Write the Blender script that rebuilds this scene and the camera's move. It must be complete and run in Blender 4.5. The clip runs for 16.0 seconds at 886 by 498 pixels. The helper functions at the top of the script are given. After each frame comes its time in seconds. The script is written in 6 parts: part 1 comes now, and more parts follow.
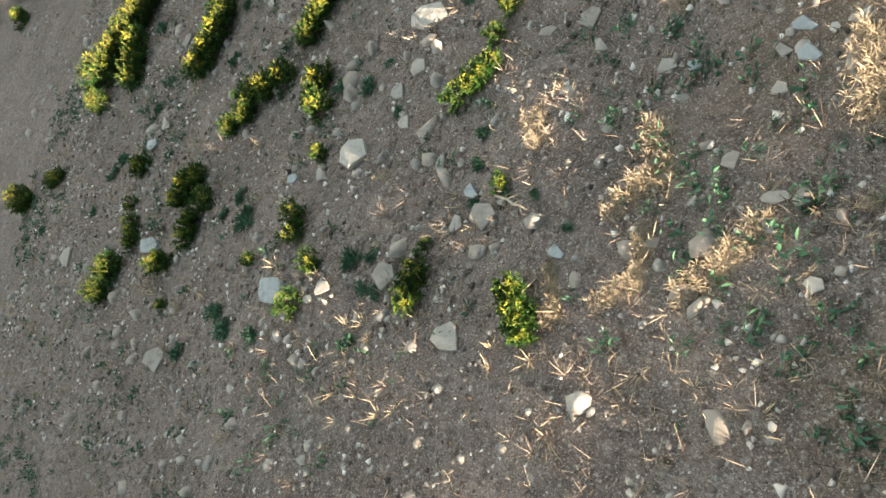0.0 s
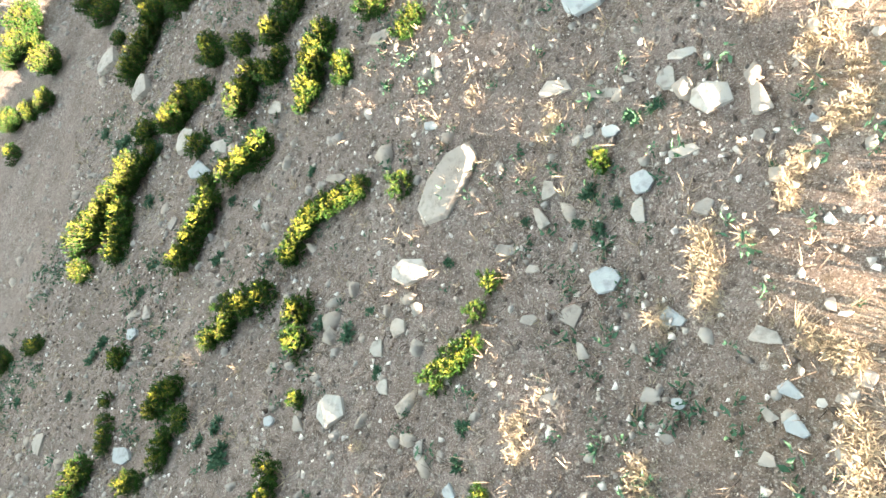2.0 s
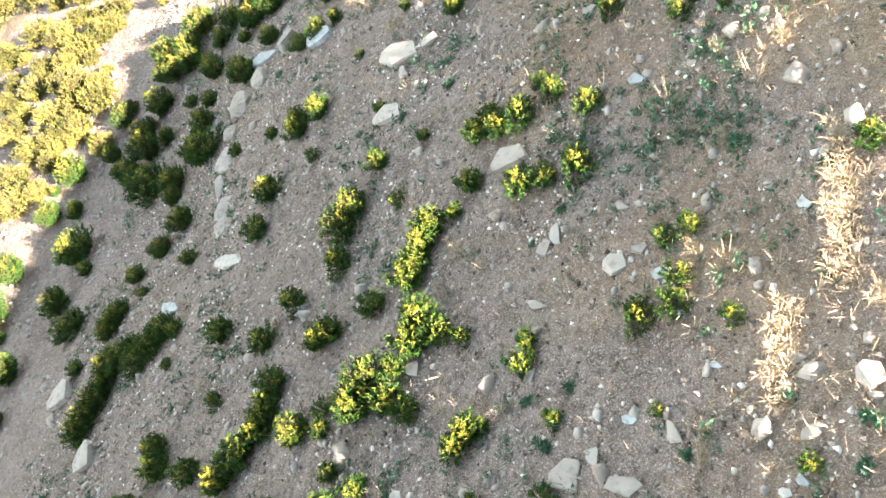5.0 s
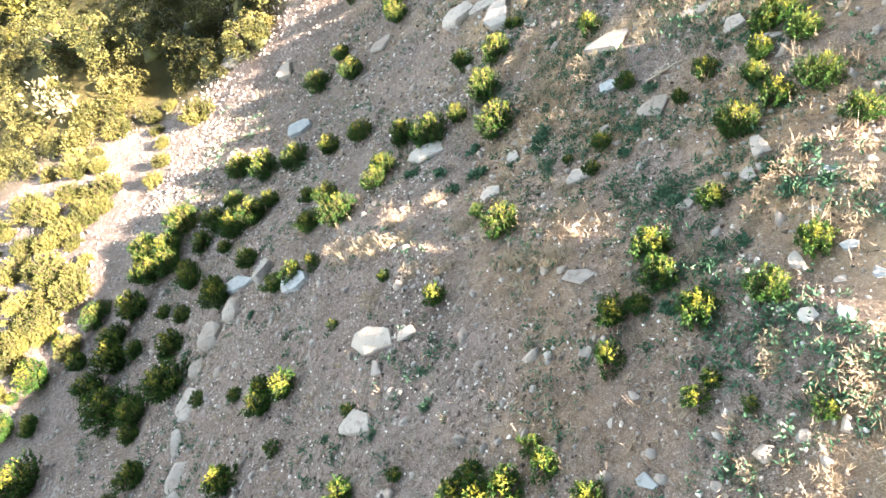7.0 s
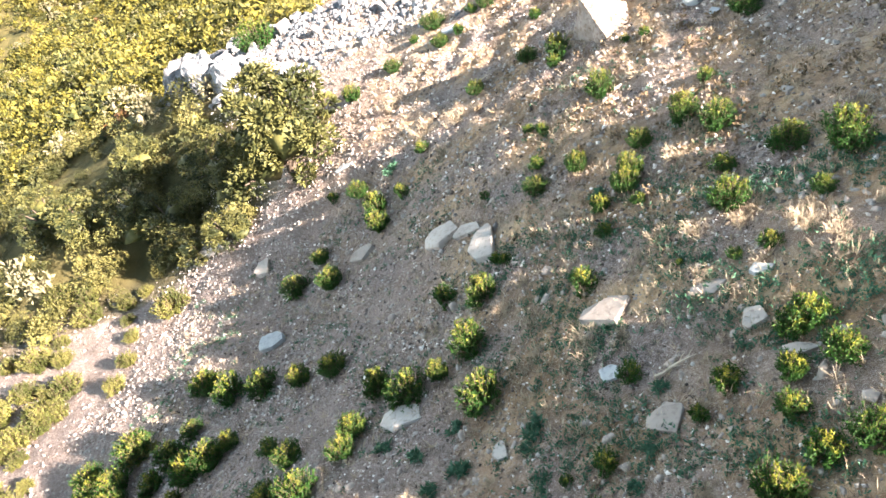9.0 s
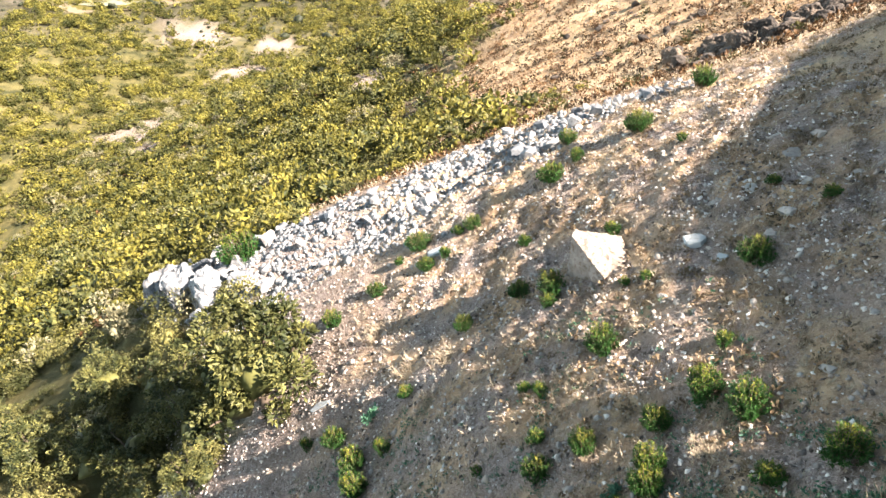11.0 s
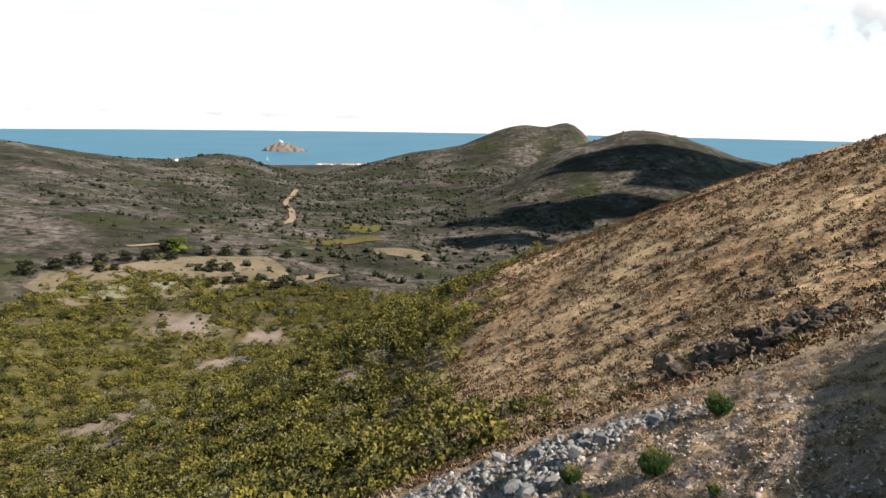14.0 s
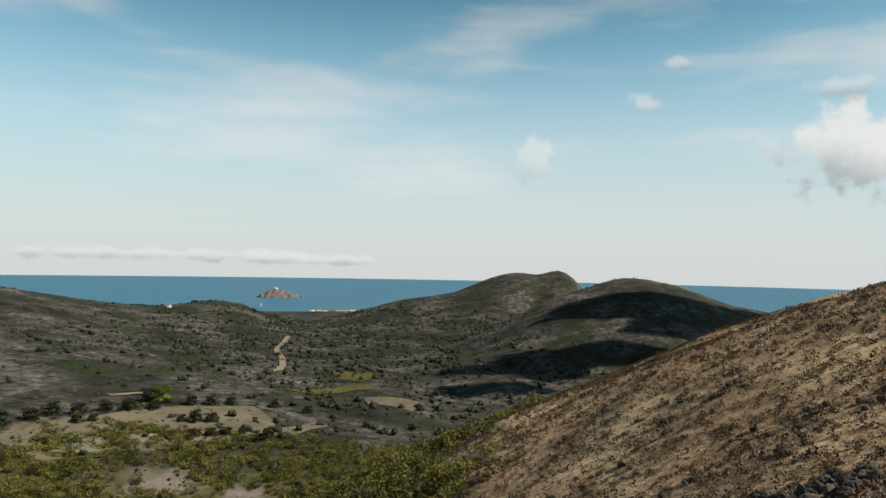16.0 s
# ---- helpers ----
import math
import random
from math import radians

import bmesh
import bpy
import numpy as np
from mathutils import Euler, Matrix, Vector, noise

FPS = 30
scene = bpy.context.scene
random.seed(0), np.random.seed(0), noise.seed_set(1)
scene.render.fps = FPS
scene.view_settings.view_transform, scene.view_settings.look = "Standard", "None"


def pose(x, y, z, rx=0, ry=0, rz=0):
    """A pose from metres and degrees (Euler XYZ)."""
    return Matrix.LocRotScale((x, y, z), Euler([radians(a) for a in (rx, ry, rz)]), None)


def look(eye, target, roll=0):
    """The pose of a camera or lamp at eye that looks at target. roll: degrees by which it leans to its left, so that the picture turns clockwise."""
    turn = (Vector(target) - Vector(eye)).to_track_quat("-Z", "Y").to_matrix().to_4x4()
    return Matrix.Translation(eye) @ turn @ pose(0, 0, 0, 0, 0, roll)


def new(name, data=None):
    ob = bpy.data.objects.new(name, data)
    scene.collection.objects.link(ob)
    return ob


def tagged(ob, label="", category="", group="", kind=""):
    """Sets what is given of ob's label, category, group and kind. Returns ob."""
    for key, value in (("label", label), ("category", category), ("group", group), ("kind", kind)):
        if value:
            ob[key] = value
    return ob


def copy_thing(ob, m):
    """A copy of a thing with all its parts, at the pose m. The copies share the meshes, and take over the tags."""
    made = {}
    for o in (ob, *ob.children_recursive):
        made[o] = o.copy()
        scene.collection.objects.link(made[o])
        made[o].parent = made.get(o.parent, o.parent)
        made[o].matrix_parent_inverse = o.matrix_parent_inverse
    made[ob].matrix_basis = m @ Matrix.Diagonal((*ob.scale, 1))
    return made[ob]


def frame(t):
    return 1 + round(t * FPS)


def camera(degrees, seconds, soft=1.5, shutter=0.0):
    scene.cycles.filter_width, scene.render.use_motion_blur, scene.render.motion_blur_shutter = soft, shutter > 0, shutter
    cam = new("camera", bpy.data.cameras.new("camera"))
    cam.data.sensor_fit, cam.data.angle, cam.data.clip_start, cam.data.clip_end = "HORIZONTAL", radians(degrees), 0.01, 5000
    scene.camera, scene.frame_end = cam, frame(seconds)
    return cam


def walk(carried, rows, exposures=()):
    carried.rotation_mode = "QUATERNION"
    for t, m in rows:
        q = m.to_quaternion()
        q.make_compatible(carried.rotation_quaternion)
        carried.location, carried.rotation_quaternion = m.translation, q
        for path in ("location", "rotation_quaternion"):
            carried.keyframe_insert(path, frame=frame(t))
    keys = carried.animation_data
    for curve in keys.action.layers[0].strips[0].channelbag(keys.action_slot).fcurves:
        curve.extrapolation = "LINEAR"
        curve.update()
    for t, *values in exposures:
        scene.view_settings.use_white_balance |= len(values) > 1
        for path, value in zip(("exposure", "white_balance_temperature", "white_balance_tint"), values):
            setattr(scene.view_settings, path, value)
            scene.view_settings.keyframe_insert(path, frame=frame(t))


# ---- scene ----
cam = camera(66.87, 16.0)
EXPOSURES = [
    (0, 2.85, 8000, 16), (0.3, 3.78, 8000, 16), (4.5, 3.88, 7700, 20), (7.5, 3.68, 7250, 24), (9, 3.3, 6950, 22), (11.5, 2.68, 6750, 17), (12.5, 2.45, 6650, 17), (13, 2.08, 6650, 16), (13.5, 1.5, 6650, 15), (14.5, 0.62, 6550, 12), (16, 0.24, 6350, 7),
]
PATH = [
    (0, pose(-0.016, -0.217, 7.205, 2.06, 0.39, 0.07)),
    (0.5, pose(0.023, 0.323, 7.192, 3.28, 0.29, 0.15)),
    (1, pose(0.063, 0.863, 7.179, 4.50, 0.18, 0.22)),
    (1.5, pose(0.110, 1.483, 7.170, 5.88, 0.09, 0.24)),
    (2, pose(0.156, 2.179, 7.157, 7.10, -0.00, 0.21)),
    (2.5, pose(0.203, 2.929, 7.141, 8.44, -0.08, 0.15)),
    (3, pose(0.267, 3.748, 7.127, 10.16, -0.16, 0.02)),
    (3.5, pose(0.343, 4.627, 7.114, 12.13, -0.25, -0.11)),
    (4, pose(0.430, 5.528, 7.093, 14.65, -0.36, -0.18)),
    (4.5, pose(0.518, 6.462, 7.064, 17.15, -0.42, -0.20)),
    (4.7, pose(0.555, 6.849, 7.052, 18.14, -0.45, -0.19)),
    (6.8, pose(0.941, 10.919, 6.934, 28.33, -0.69, 0.30)),
    (7, pose(0.983, 11.315, 6.928, 29.35, -0.73, 0.30)),
    (7.5, pose(1.080, 12.248, 6.916, 31.96, -0.81, 0.31)),
    (8, pose(1.188, 13.209, 6.908, 34.80, -0.89, 0.24)),
    (8.5, pose(1.293, 14.204, 6.903, 37.52, -0.89, 0.15)),
    (9, pose(1.404, 15.208, 6.904, 40.44, -0.85, 0.01)),
    (9.2, pose(1.445, 15.605, 6.908, 41.63, -0.82, -0.04)),
    (11.3, pose(1.826, 19.409, 7.058, 57.23, -0.21, -1.01)),
    (11.5, pose(1.847, 19.723, 7.066, 58.84, -0.25, -1.08)),
    (12, pose(1.890, 20.476, 7.077, 62.88, -0.42, -1.28)),
    (12.5, pose(1.922, 21.183, 7.083, 66.94, -0.61, -1.49)),
    (13, pose(1.952, 21.877, 7.090, 70.90, -0.75, -1.65)),
    (13.5, pose(1.995, 22.549, 7.099, 74.93, -0.81, -1.79)),
    (14, pose(2.050, 23.236, 7.114, 78.91, -0.90, -1.92)),
    (14.5, pose(2.121, 23.904, 7.131, 82.89, -0.96, -2.06)),
    (15, pose(2.196, 24.539, 7.148, 86.87, -1.01, -2.22)),
    (15.5, pose(2.263, 25.164, 7.162, 90.85, -1.02, -2.34)),
    (15.6, pose(2.275, 25.288, 7.165, 91.22, -1.02, -2.36)),
    (16, pose(2.327, 25.783, 7.176, 91.38, -1.04, -2.45)),
]
walk(cam, PATH, EXPOSURES)

# ---- sky and sun ----
SUN_ELEVATION, SUN_BEARING = 42.4, 113.0
CLOUDS = [(34.0, 9.3, 3.9, 3.0), (38, 8, 4, 3), (10.4, 8.7, 1.6, 2.2), (19.3, 13.2, 1.3, 0.8), (21.4, 16.2, 1.0, 0.5), (33.4, 13.6, 2.2, 0.9), (-20, 0.5, 14, 0.5), (-9, 0.2, 7, 0.4)]
world = bpy.data.worlds.new("sky")
scene.world = world
world.use_nodes = True
wn, wl = world.node_tree.nodes, world.node_tree.links


def sky_math(how, a, b, c=None):
    n = wn.new("ShaderNodeMath")
    n.operation = how
    for socket, value in zip(n.inputs, (a, b, c)):
        if hasattr(value, "is_linked"):
            wl.new(value, socket)
        elif value is not None:
            socket.default_value = value
    return n.outputs[0]


def sky_vector(how, a, b):
    n = wn.new("ShaderNodeVectorMath")
    n.operation = how
    for socket, value in zip(n.inputs, (a, b)):
        if hasattr(value, "is_linked"):
            wl.new(value, socket)
        else:
            socket.default_value = value
    return n.outputs["Value" if how in ("LENGTH", "DOT_PRODUCT") else "Vector"]


def sky_step(value, low, high, a=0.0, b=1.0):
    n = wn.new("ShaderNodeMapRange")
    n.interpolation_type = "SMOOTHSTEP"
    wl.new(value, n.inputs["Value"])
    for key, v in (("From Min", low), ("From Max", high), ("To Min", a), ("To Max", b)):
        n.inputs[key].default_value = v
    return n.outputs["Result"]


def sky_mix(fac, a, b):
    n = wn.new("ShaderNodeMix")
    n.data_type = "RGBA"
    for socket, value in ((n.inputs[0], fac), (n.inputs[6], a), (n.inputs[7], b)):
        if hasattr(value, "is_linked"):
            wl.new(value, socket)
        else:
            socket.default_value = value
    return n.outputs[2]


def sky_noise(vector, scale, detail):
    n = wn.new("ShaderNodeTexNoise")
    wl.new(vector, n.inputs["Vector"])
    n.inputs["Scale"].default_value, n.inputs["Detail"].default_value = scale, detail
    return n.outputs["Fac"]


sky = wn.new("ShaderNodeTexSky")
sky.sky_type, sky.sun_disc = "NISHITA", False
sky.sun_elevation, sky.sun_rotation = radians(SUN_ELEVATION), radians(SUN_BEARING)
sky.altitude, sky.air_density, sky.dust_density, sky.ozone_density = 100, 1.0, 1.0, 1.0
way = wn.new("ShaderNodeTexCoord").outputs["Generated"]
split = wn.new("ShaderNodeSeparateXYZ")
wl.new(way, split.inputs[0])
up = split.outputs["Z"]
scaled = wn.new("ShaderNodeVectorMath")
scaled.operation = "SCALE"
wl.new(sky.outputs["Color"], scaled.inputs[0])
scaled.inputs["Scale"].default_value = 0.16
# haze over the sea, thinning upwards
tint = sky_mix(sky_step(up, 0.32, 0.62), (0.53, 1.42, 1.36, 1), (0.74, 1.12, 1.1, 1))
clear = sky_vector("MULTIPLY", scaled.outputs["Vector"], tint)
colour = sky_mix(sky_step(up, 0.0, 0.42, 0.93, 0.1), clear, (1.05, 1.035, 1.02, 1))
# thin high cloud in long streaks
flat = sky_vector("MULTIPLY", way, (1.0, 1.3, 4.6))
veil = sky_math("MULTIPLY", sky_step(sky_noise(flat, 2.6, 7), 0.47, 0.72), sky_step(up, 0.03, 0.16))
colour = sky_mix(sky_math("MULTIPLY", veil, 0.62), colour, (1.15, 1.15, 1.13, 1))
# small heaps of cloud: bearing, elevation, half width, half height
puff = sky_noise(way, 26, 7)
for bearing, elevation, wide, high in CLOUDS:
    b, e = radians(bearing), radians(elevation)
    side = (math.cos(b), -math.sin(b), 0)
    over = (-math.sin(e) * math.sin(b), -math.sin(e) * math.cos(b), math.cos(e))
    ahead = (math.sin(b) * math.cos(e), math.cos(b) * math.cos(e), math.sin(e))
    u = sky_math("DIVIDE", sky_vector("DOT_PRODUCT", way, side), radians(wide))
    v = sky_math("DIVIDE", sky_vector("DOT_PRODUCT", way, over), radians(high))
    away = sky_math("SQRT", sky_math("ADD", sky_math("MULTIPLY", u, u), sky_math("MULTIPLY", v, v)), 0.5)
    ragged = sky_math("ADD", away, sky_math("MULTIPLY", sky_math("SUBTRACT", puff, 0.5), 3.2))
    body = sky_math("MULTIPLY", sky_step(ragged, 1.15, 0.45), sky_step(sky_vector("DOT_PRODUCT", way, ahead), 0.8, 0.9))
    shade = sky_mix(sky_step(sky_math("ADD", v, sky_math("MULTIPLY", puff, 1.2)), -0.3, 0.9), (0.62, 0.66, 0.68, 1), (1.25, 1.22, 1.18, 1))
    colour = sky_mix(sky_math("MULTIPLY", body, 0.9 if 2.5 < wide < 5 else 0.5), colour, shade)
# brighter towards the hazy horizon, deeper overhead
gain = wn.new("ShaderNodeVectorMath")
gain.operation = "SCALE"
wl.new(colour, gain.inputs[0])
wl.new(sky_step(up, 0.16, 0.62, 2.1, 0.66), gain.inputs["Scale"])
colour = gain.outputs["Vector"]
zenith = wn.new("ShaderNodeVectorMath")
zenith.operation = "SCALE"
wl.new(colour, zenith.inputs[0])
wl.new(sky_step(up, 0.46, 0.8, 1.0, 0.4), zenith.inputs["Scale"])
colour = zenith.outputs["Vector"]
background = wn["Background"]
wl.new(colour, background.inputs["Color"])
background.inputs["Strength"].default_value = 0.27
sun = new("sun", bpy.data.lights.new("sun", "SUN"))
sun.data.energy, sun.data.angle, sun.data.color = 5.0, radians(0.6), (1.0, 0.915, 0.79)
b, e = radians(SUN_BEARING), radians(SUN_ELEVATION)
sun.matrix_world = look((0, 0, 60), (-math.sin(b) * math.cos(e), -math.cos(b) * math.cos(e), 60 - math.sin(e)))

# ---- materials ----
class Look:
    """A node material with a Principled shader, and short ways to wire it."""

    def __init__(self, name, rough=0.9, spec=0.2):
        self.mat = bpy.data.materials.new(name)
        self.mat.use_nodes = True
        self.nodes, self.links = self.mat.node_tree.nodes, self.mat.node_tree.links
        self.bsdf = self.nodes["Principled BSDF"]
        self.bsdf.inputs["Roughness"].default_value = rough
        self.bsdf.inputs["Specular IOR Level"].default_value = spec
        self.place = self.nodes.new("ShaderNodeNewGeometry")

    def put(self, socket, value):
        if hasattr(value, "is_linked"):
            self.links.new(value, socket)
        else:
            socket.default_value = value

    def coords(self, kind="world"):
        if kind == "world":
            return self.place.outputs["Position"]
        return self.nodes.new("ShaderNodeTexCoord").outputs["Object"]

    def noise(self, scale, detail=3, kind="world", rough=0.55, out="Fac"):
        n = self.nodes.new("ShaderNodeTexNoise")
        self.links.new(self.coords(kind), n.inputs["Vector"])
        n.inputs["Scale"].default_value, n.inputs["Detail"].default_value = scale, detail
        n.inputs["Roughness"].default_value = rough
        return n.outputs[out]

    def cells(self, scale, kind="world", out="Color"):
        n = self.nodes.new("ShaderNodeTexVoronoi")
        self.links.new(self.coords(kind), n.inputs["Vector"])
        n.inputs["Scale"].default_value = scale
        return n.outputs[out]

    def ramp(self, fac, *stops):
        n = self.nodes.new("ShaderNodeValToRGB")
        el = n.color_ramp.elements
        while len(el) < len(stops):
            el.new(0.5)
        for e, (at, col) in zip(el, stops):
            e.position = at
            e.color = (*col, 1) if hasattr(col, "__len__") else (col, col, col, 1)
        self.links.new(fac, n.inputs["Fac"])
        return n.outputs["Color"]

    def mix(self, fac, a, b, how="MIX"):
        n = self.nodes.new("ShaderNodeMix")
        n.data_type, n.blend_type = "RGBA", how
        self.put(n.inputs[0], fac)
        for socket, value in ((n.inputs[6], a), (n.inputs[7], b)):
            self.put(socket, (*value, 1) if isinstance(value, tuple) and len(value) == 3 else value)
        return n.outputs[2]

    def math(self, how, a, b):
        n = self.nodes.new("ShaderNodeMath")
        n.operation, n.use_clamp = how, False
        self.put(n.inputs[0], a)
        self.put(n.inputs[1], b)
        return n.outputs[0]

    def attribute(self, name):
        n = self.nodes.new("ShaderNodeAttribute")
        n.attribute_name = name
        return n.outputs["Fac"]

    def island(self):
        return self.place.outputs["Random Per Island"]

    def each(self):
        return self.nodes.new("ShaderNodeObjectInfo").outputs["Random"]

    def colour(self, socket):
        self.put(self.bsdf.inputs["Base Color"], (*socket, 1) if isinstance(socket, tuple) else socket)
        return self

    def bump(self, fac, strength, distance):
        n = self.nodes.new("ShaderNodeBump")
        n.inputs["Strength"].default_value, n.inputs["Distance"].default_value = strength, distance
        self.links.new(fac, n.inputs["Height"])
        last = self.bsdf.inputs["Normal"]
        if last.is_linked:
            self.links.new(last.links[0].from_socket, n.inputs["Normal"])
        self.links.new(n.outputs[0], last)
        return self

    def leafy(self, colour, share=0.35):
        """Lets light through thin leaves."""
        t = self.nodes.new("ShaderNodeBsdfTranslucent")
        self.put(t.inputs["Color"], (*colour, 1) if isinstance(colour, tuple) else colour)
        m = self.nodes.new("ShaderNodeMixShader")
        m.inputs[0].default_value = share
        self.links.new(self.bsdf.outputs[0], m.inputs[1])
        self.links.new(t.outputs[0], m.inputs[2])
        self.links.new(m.outputs[0], self.nodes["Material Output"].inputs["Surface"])
        return self


def leaf_material(name, dark, bright, share=0.35, per="island", rough=0.6, patches=None, sunlit_tips=None):
    s = Look(name, rough, 0.25)
    pick = s.island() if per == "island" else s.each()
    c = s.mix(pick, dark, bright)
    c = s.mix(s.ramp(s.noise(1.7, 2), (0.35, 0.0), (0.65, 1.0)), c, tuple(0.6 * a + 0.4 * b for a, b in zip(bright, dark)))
    if patches:
        c = s.mix(s.ramp(s.noise(patches, 2), (0.4, 1.0), (0.6, 0.0)), c, tuple(0.75 * a + 0.1 * b for a, b in zip(dark, bright)))
    if sunlit_tips:
        # sunlight painted in: leaf colour turns yellow towards the top of the shoots
        high = s.nodes.new("ShaderNodeSeparateXYZ")
        s.links.new(s.coords("object"), high.inputs[0])
        sunlit_part = s.math("ADD", high.outputs["Z"], s.math("MULTIPLY", s.noise(5, 2, "object"), 0.3))
        c = s.mix(s.ramp(sunlit_part, (0.6, 0.0), (0.9, 1.0)), c, sunlit_tips)
    s.colour(c)
    return s.leafy(c, share).mat


def stone_material(name, base, pale, dark, warm=(0.36, 0.27, 0.2), warmth=0.25, darks=0.35):
    s = Look(name, 0.85, 0.25)
    c = s.mix(s.ramp(s.noise(2.3, 4), (0.3, 0.0), (0.7, 1.0)), base, pale)
    c = s.mix(s.ramp(s.noise(9, 5), (0.52, 0.0), (0.7, 0.8)), c, dark)
    c = s.mix(s.math("MULTIPLY", s.ramp(s.each(), (0.55, 0.0), (0.95, 1.0)), warmth), c, warm)
    c = s.mix(s.math("MULTIPLY", s.ramp(s.island(), (0.2, 0.0), (0.9, 1.0)), darks), c, dark)
    s.colour(c)
    return s.bump(s.noise(14, 6), 0.5, 0.03).bump(s.noise(60, 4), 0.35, 0.008).mat


def soil_material():
    """Stony soil near by; dry grass, scrub and bare rock farther off."""
    s = Look("stony_soil", 0.95, 0.12)
    c = s.mix(s.ramp(s.noise(0.9, 5), (0.35, 0.0), (0.65, 1.0)), (0.222, 0.172, 0.155), (0.325, 0.262, 0.238))
    for scale, reach in ((6.5, 0.3), (15, 0.34), (34, 0.36)):
        pebble = s.ramp(s.cells(scale, out="Distance"), (reach - 0.1, 1.0), (reach, 0.0))
        tone = s.ramp(s.math("FRACT", s.math("MULTIPLY", s.cells(scale), 7.3), 0.0), (0.0, (0.1, 0.078, 0.066)), (0.3, (0.2, 0.165, 0.145)), (0.6, (0.3, 0.255, 0.225)), (1.0, (0.6, 0.55, 0.5)))
        shown = s.ramp(s.noise(scale * 0.5, 2), (0.47, 0.0), (0.55, 0.85))
        c = s.mix(s.math("MULTIPLY", pebble, shown), c, tone)
    c = s.mix(s.ramp(s.noise(8, 6, rough=0.7), (0.47, 0.0), (0.64, 0.85)), c, (0.115, 0.088, 0.074))
    c = s.mix(s.ramp(s.noise(45, 3, rough=0.7), (0.54, 0.0), (0.62, 0.8)), c, (0.52, 0.465, 0.415))
    c = s.mix(s.ramp(s.noise(110, 2, rough=0.7), (0.53, 0.0), (0.62, 0.8)), c, (0.06, 0.046, 0.038))
    straw = s.mix(s.ramp(s.noise(2.1, 5), (0.35, 0.0), (0.7, 1.0)), (0.42, 0.255, 0.13), (0.62, 0.45, 0.27))
    straw = s.mix(s.ramp(s.noise(0.4, 6, rough=0.7), (0.42, 0.0), (0.6, 0.85)), straw, (0.21, 0.13, 0.07))
    straw = s.mix(s.ramp(s.noise(3.2, 5, rough=0.7), (0.5, 0.0), (0.62, 0.7)), straw, (0.12, 0.08, 0.048))
    straw = s.mix(s.ramp(s.noise(0.07, 5, rough=0.65), (0.5, 0.0), (0.62, 0.75)), straw, (0.68, 0.5, 0.3))
    c = s.mix(s.math("MULTIPLY", s.attribute("straw"), s.ramp(s.noise(1.3, 6, rough=0.7), (0.28, 0.0), (0.48, 1.0))), c, straw)
    scrub = s.mix(s.ramp(s.noise(0.25, 5), (0.35, 0.0), (0.65, 1.0)), (0.03, 0.034, 0.01), (0.12, 0.104, 0.038))
    c = s.mix(s.attribute("scrub"), c, scrub)
    moor = s.mix(s.ramp(s.noise(0.05, 8, rough=0.68), (0.42, 0.0), (0.6, 1.0)), (0.017, 0.018, 0.012), (0.046, 0.041, 0.034))
    moor = s.mix(s.ramp(s.noise(0.014, 8, rough=0.72), (0.45, 0.0), (0.57, 0.9)), moor, s.mix(s.ramp(s.noise(0.16, 6, rough=0.75), (0.4, 0.0), (0.62, 1.0)), (0.03, 0.027, 0.023), (0.19, 0.165, 0.15)))
    moor = s.mix(s.ramp(s.noise(0.019, 6, rough=0.6), (0.51, 0.0), (0.62, 0.85)), moor, s.mix(s.noise(0.15, 4), (0.011, 0.018, 0.006), (0.042, 0.048, 0.014)))
    moor = s.mix(s.ramp(s.noise(0.13, 6, rough=0.75), (0.53, 0.0), (0.6, 0.8)), moor, (0.008, 0.01, 0.006))
    c = s.mix(s.attribute("moor"), c, moor)
    s.colour(c)
    s.bump(s.noise(4, 7, rough=0.65), 0.9, 0.16).bump(s.noise(22, 5, rough=0.65), 1.0, 0.05).bump(s.noise(80, 3), 0.8, 0.015)
    return s.mat


def gravel_material():
    s = Look("gravel_stone", 0.9, 0.2)
    c = s.ramp(s.island(), (0.0, (0.06, 0.048, 0.04)), (0.3, (0.16, 0.13, 0.115)), (0.7, (0.34, 0.3, 0.265)), (1.0, (0.75, 0.71, 0.66)))
    return s.colour(c).bump(s.noise(80, 3), 0.4, 0.006).mat


SOIL = soil_material()
GRAVEL = gravel_material()
SHRUB_LEAF = leaf_material("shrub_leaf", (0.006, 0.042, 0.012), (0.045, 0.135, 0.022), 0.4, sunlit_tips=(0.3, 0.285, 0.04))
SHRUB_STEM = Look("shrub_stem").colour((0.11, 0.08, 0.055)).mat
WEED_LEAF = leaf_material("weed_leaf", (0.025, 0.09, 0.05), (0.075, 0.18, 0.11), 0.2)
DRY_GRASS = leaf_material("dry_grass", (0.22, 0.175, 0.12), (0.5, 0.42, 0.31), 0.3)
MAQUIS_LEAF = leaf_material("maquis_leaf", (0.016, 0.027, 0.008), (0.25, 0.225, 0.075), 0.15, patches=0.3)
VALLEY_LEAF = leaf_material("valley_leaf", (0.016, 0.026, 0.006), (0.29, 0.25, 0.05), 0.2, patches=0.2)
GREY_LEAF = leaf_material("grey_leaf", (0.12, 0.115, 0.065), (0.3, 0.275, 0.17), 0.3)
HEATH_LEAF = leaf_material("heath_leaf", (0.014, 0.012, 0.008), (0.19, 0.095, 0.036), 0.15, patches=0.3)
OAK_LEAF = leaf_material("oak_leaf", (0.01, 0.022, 0.007), (0.2, 0.19, 0.06), 0.12, patches=0.9)
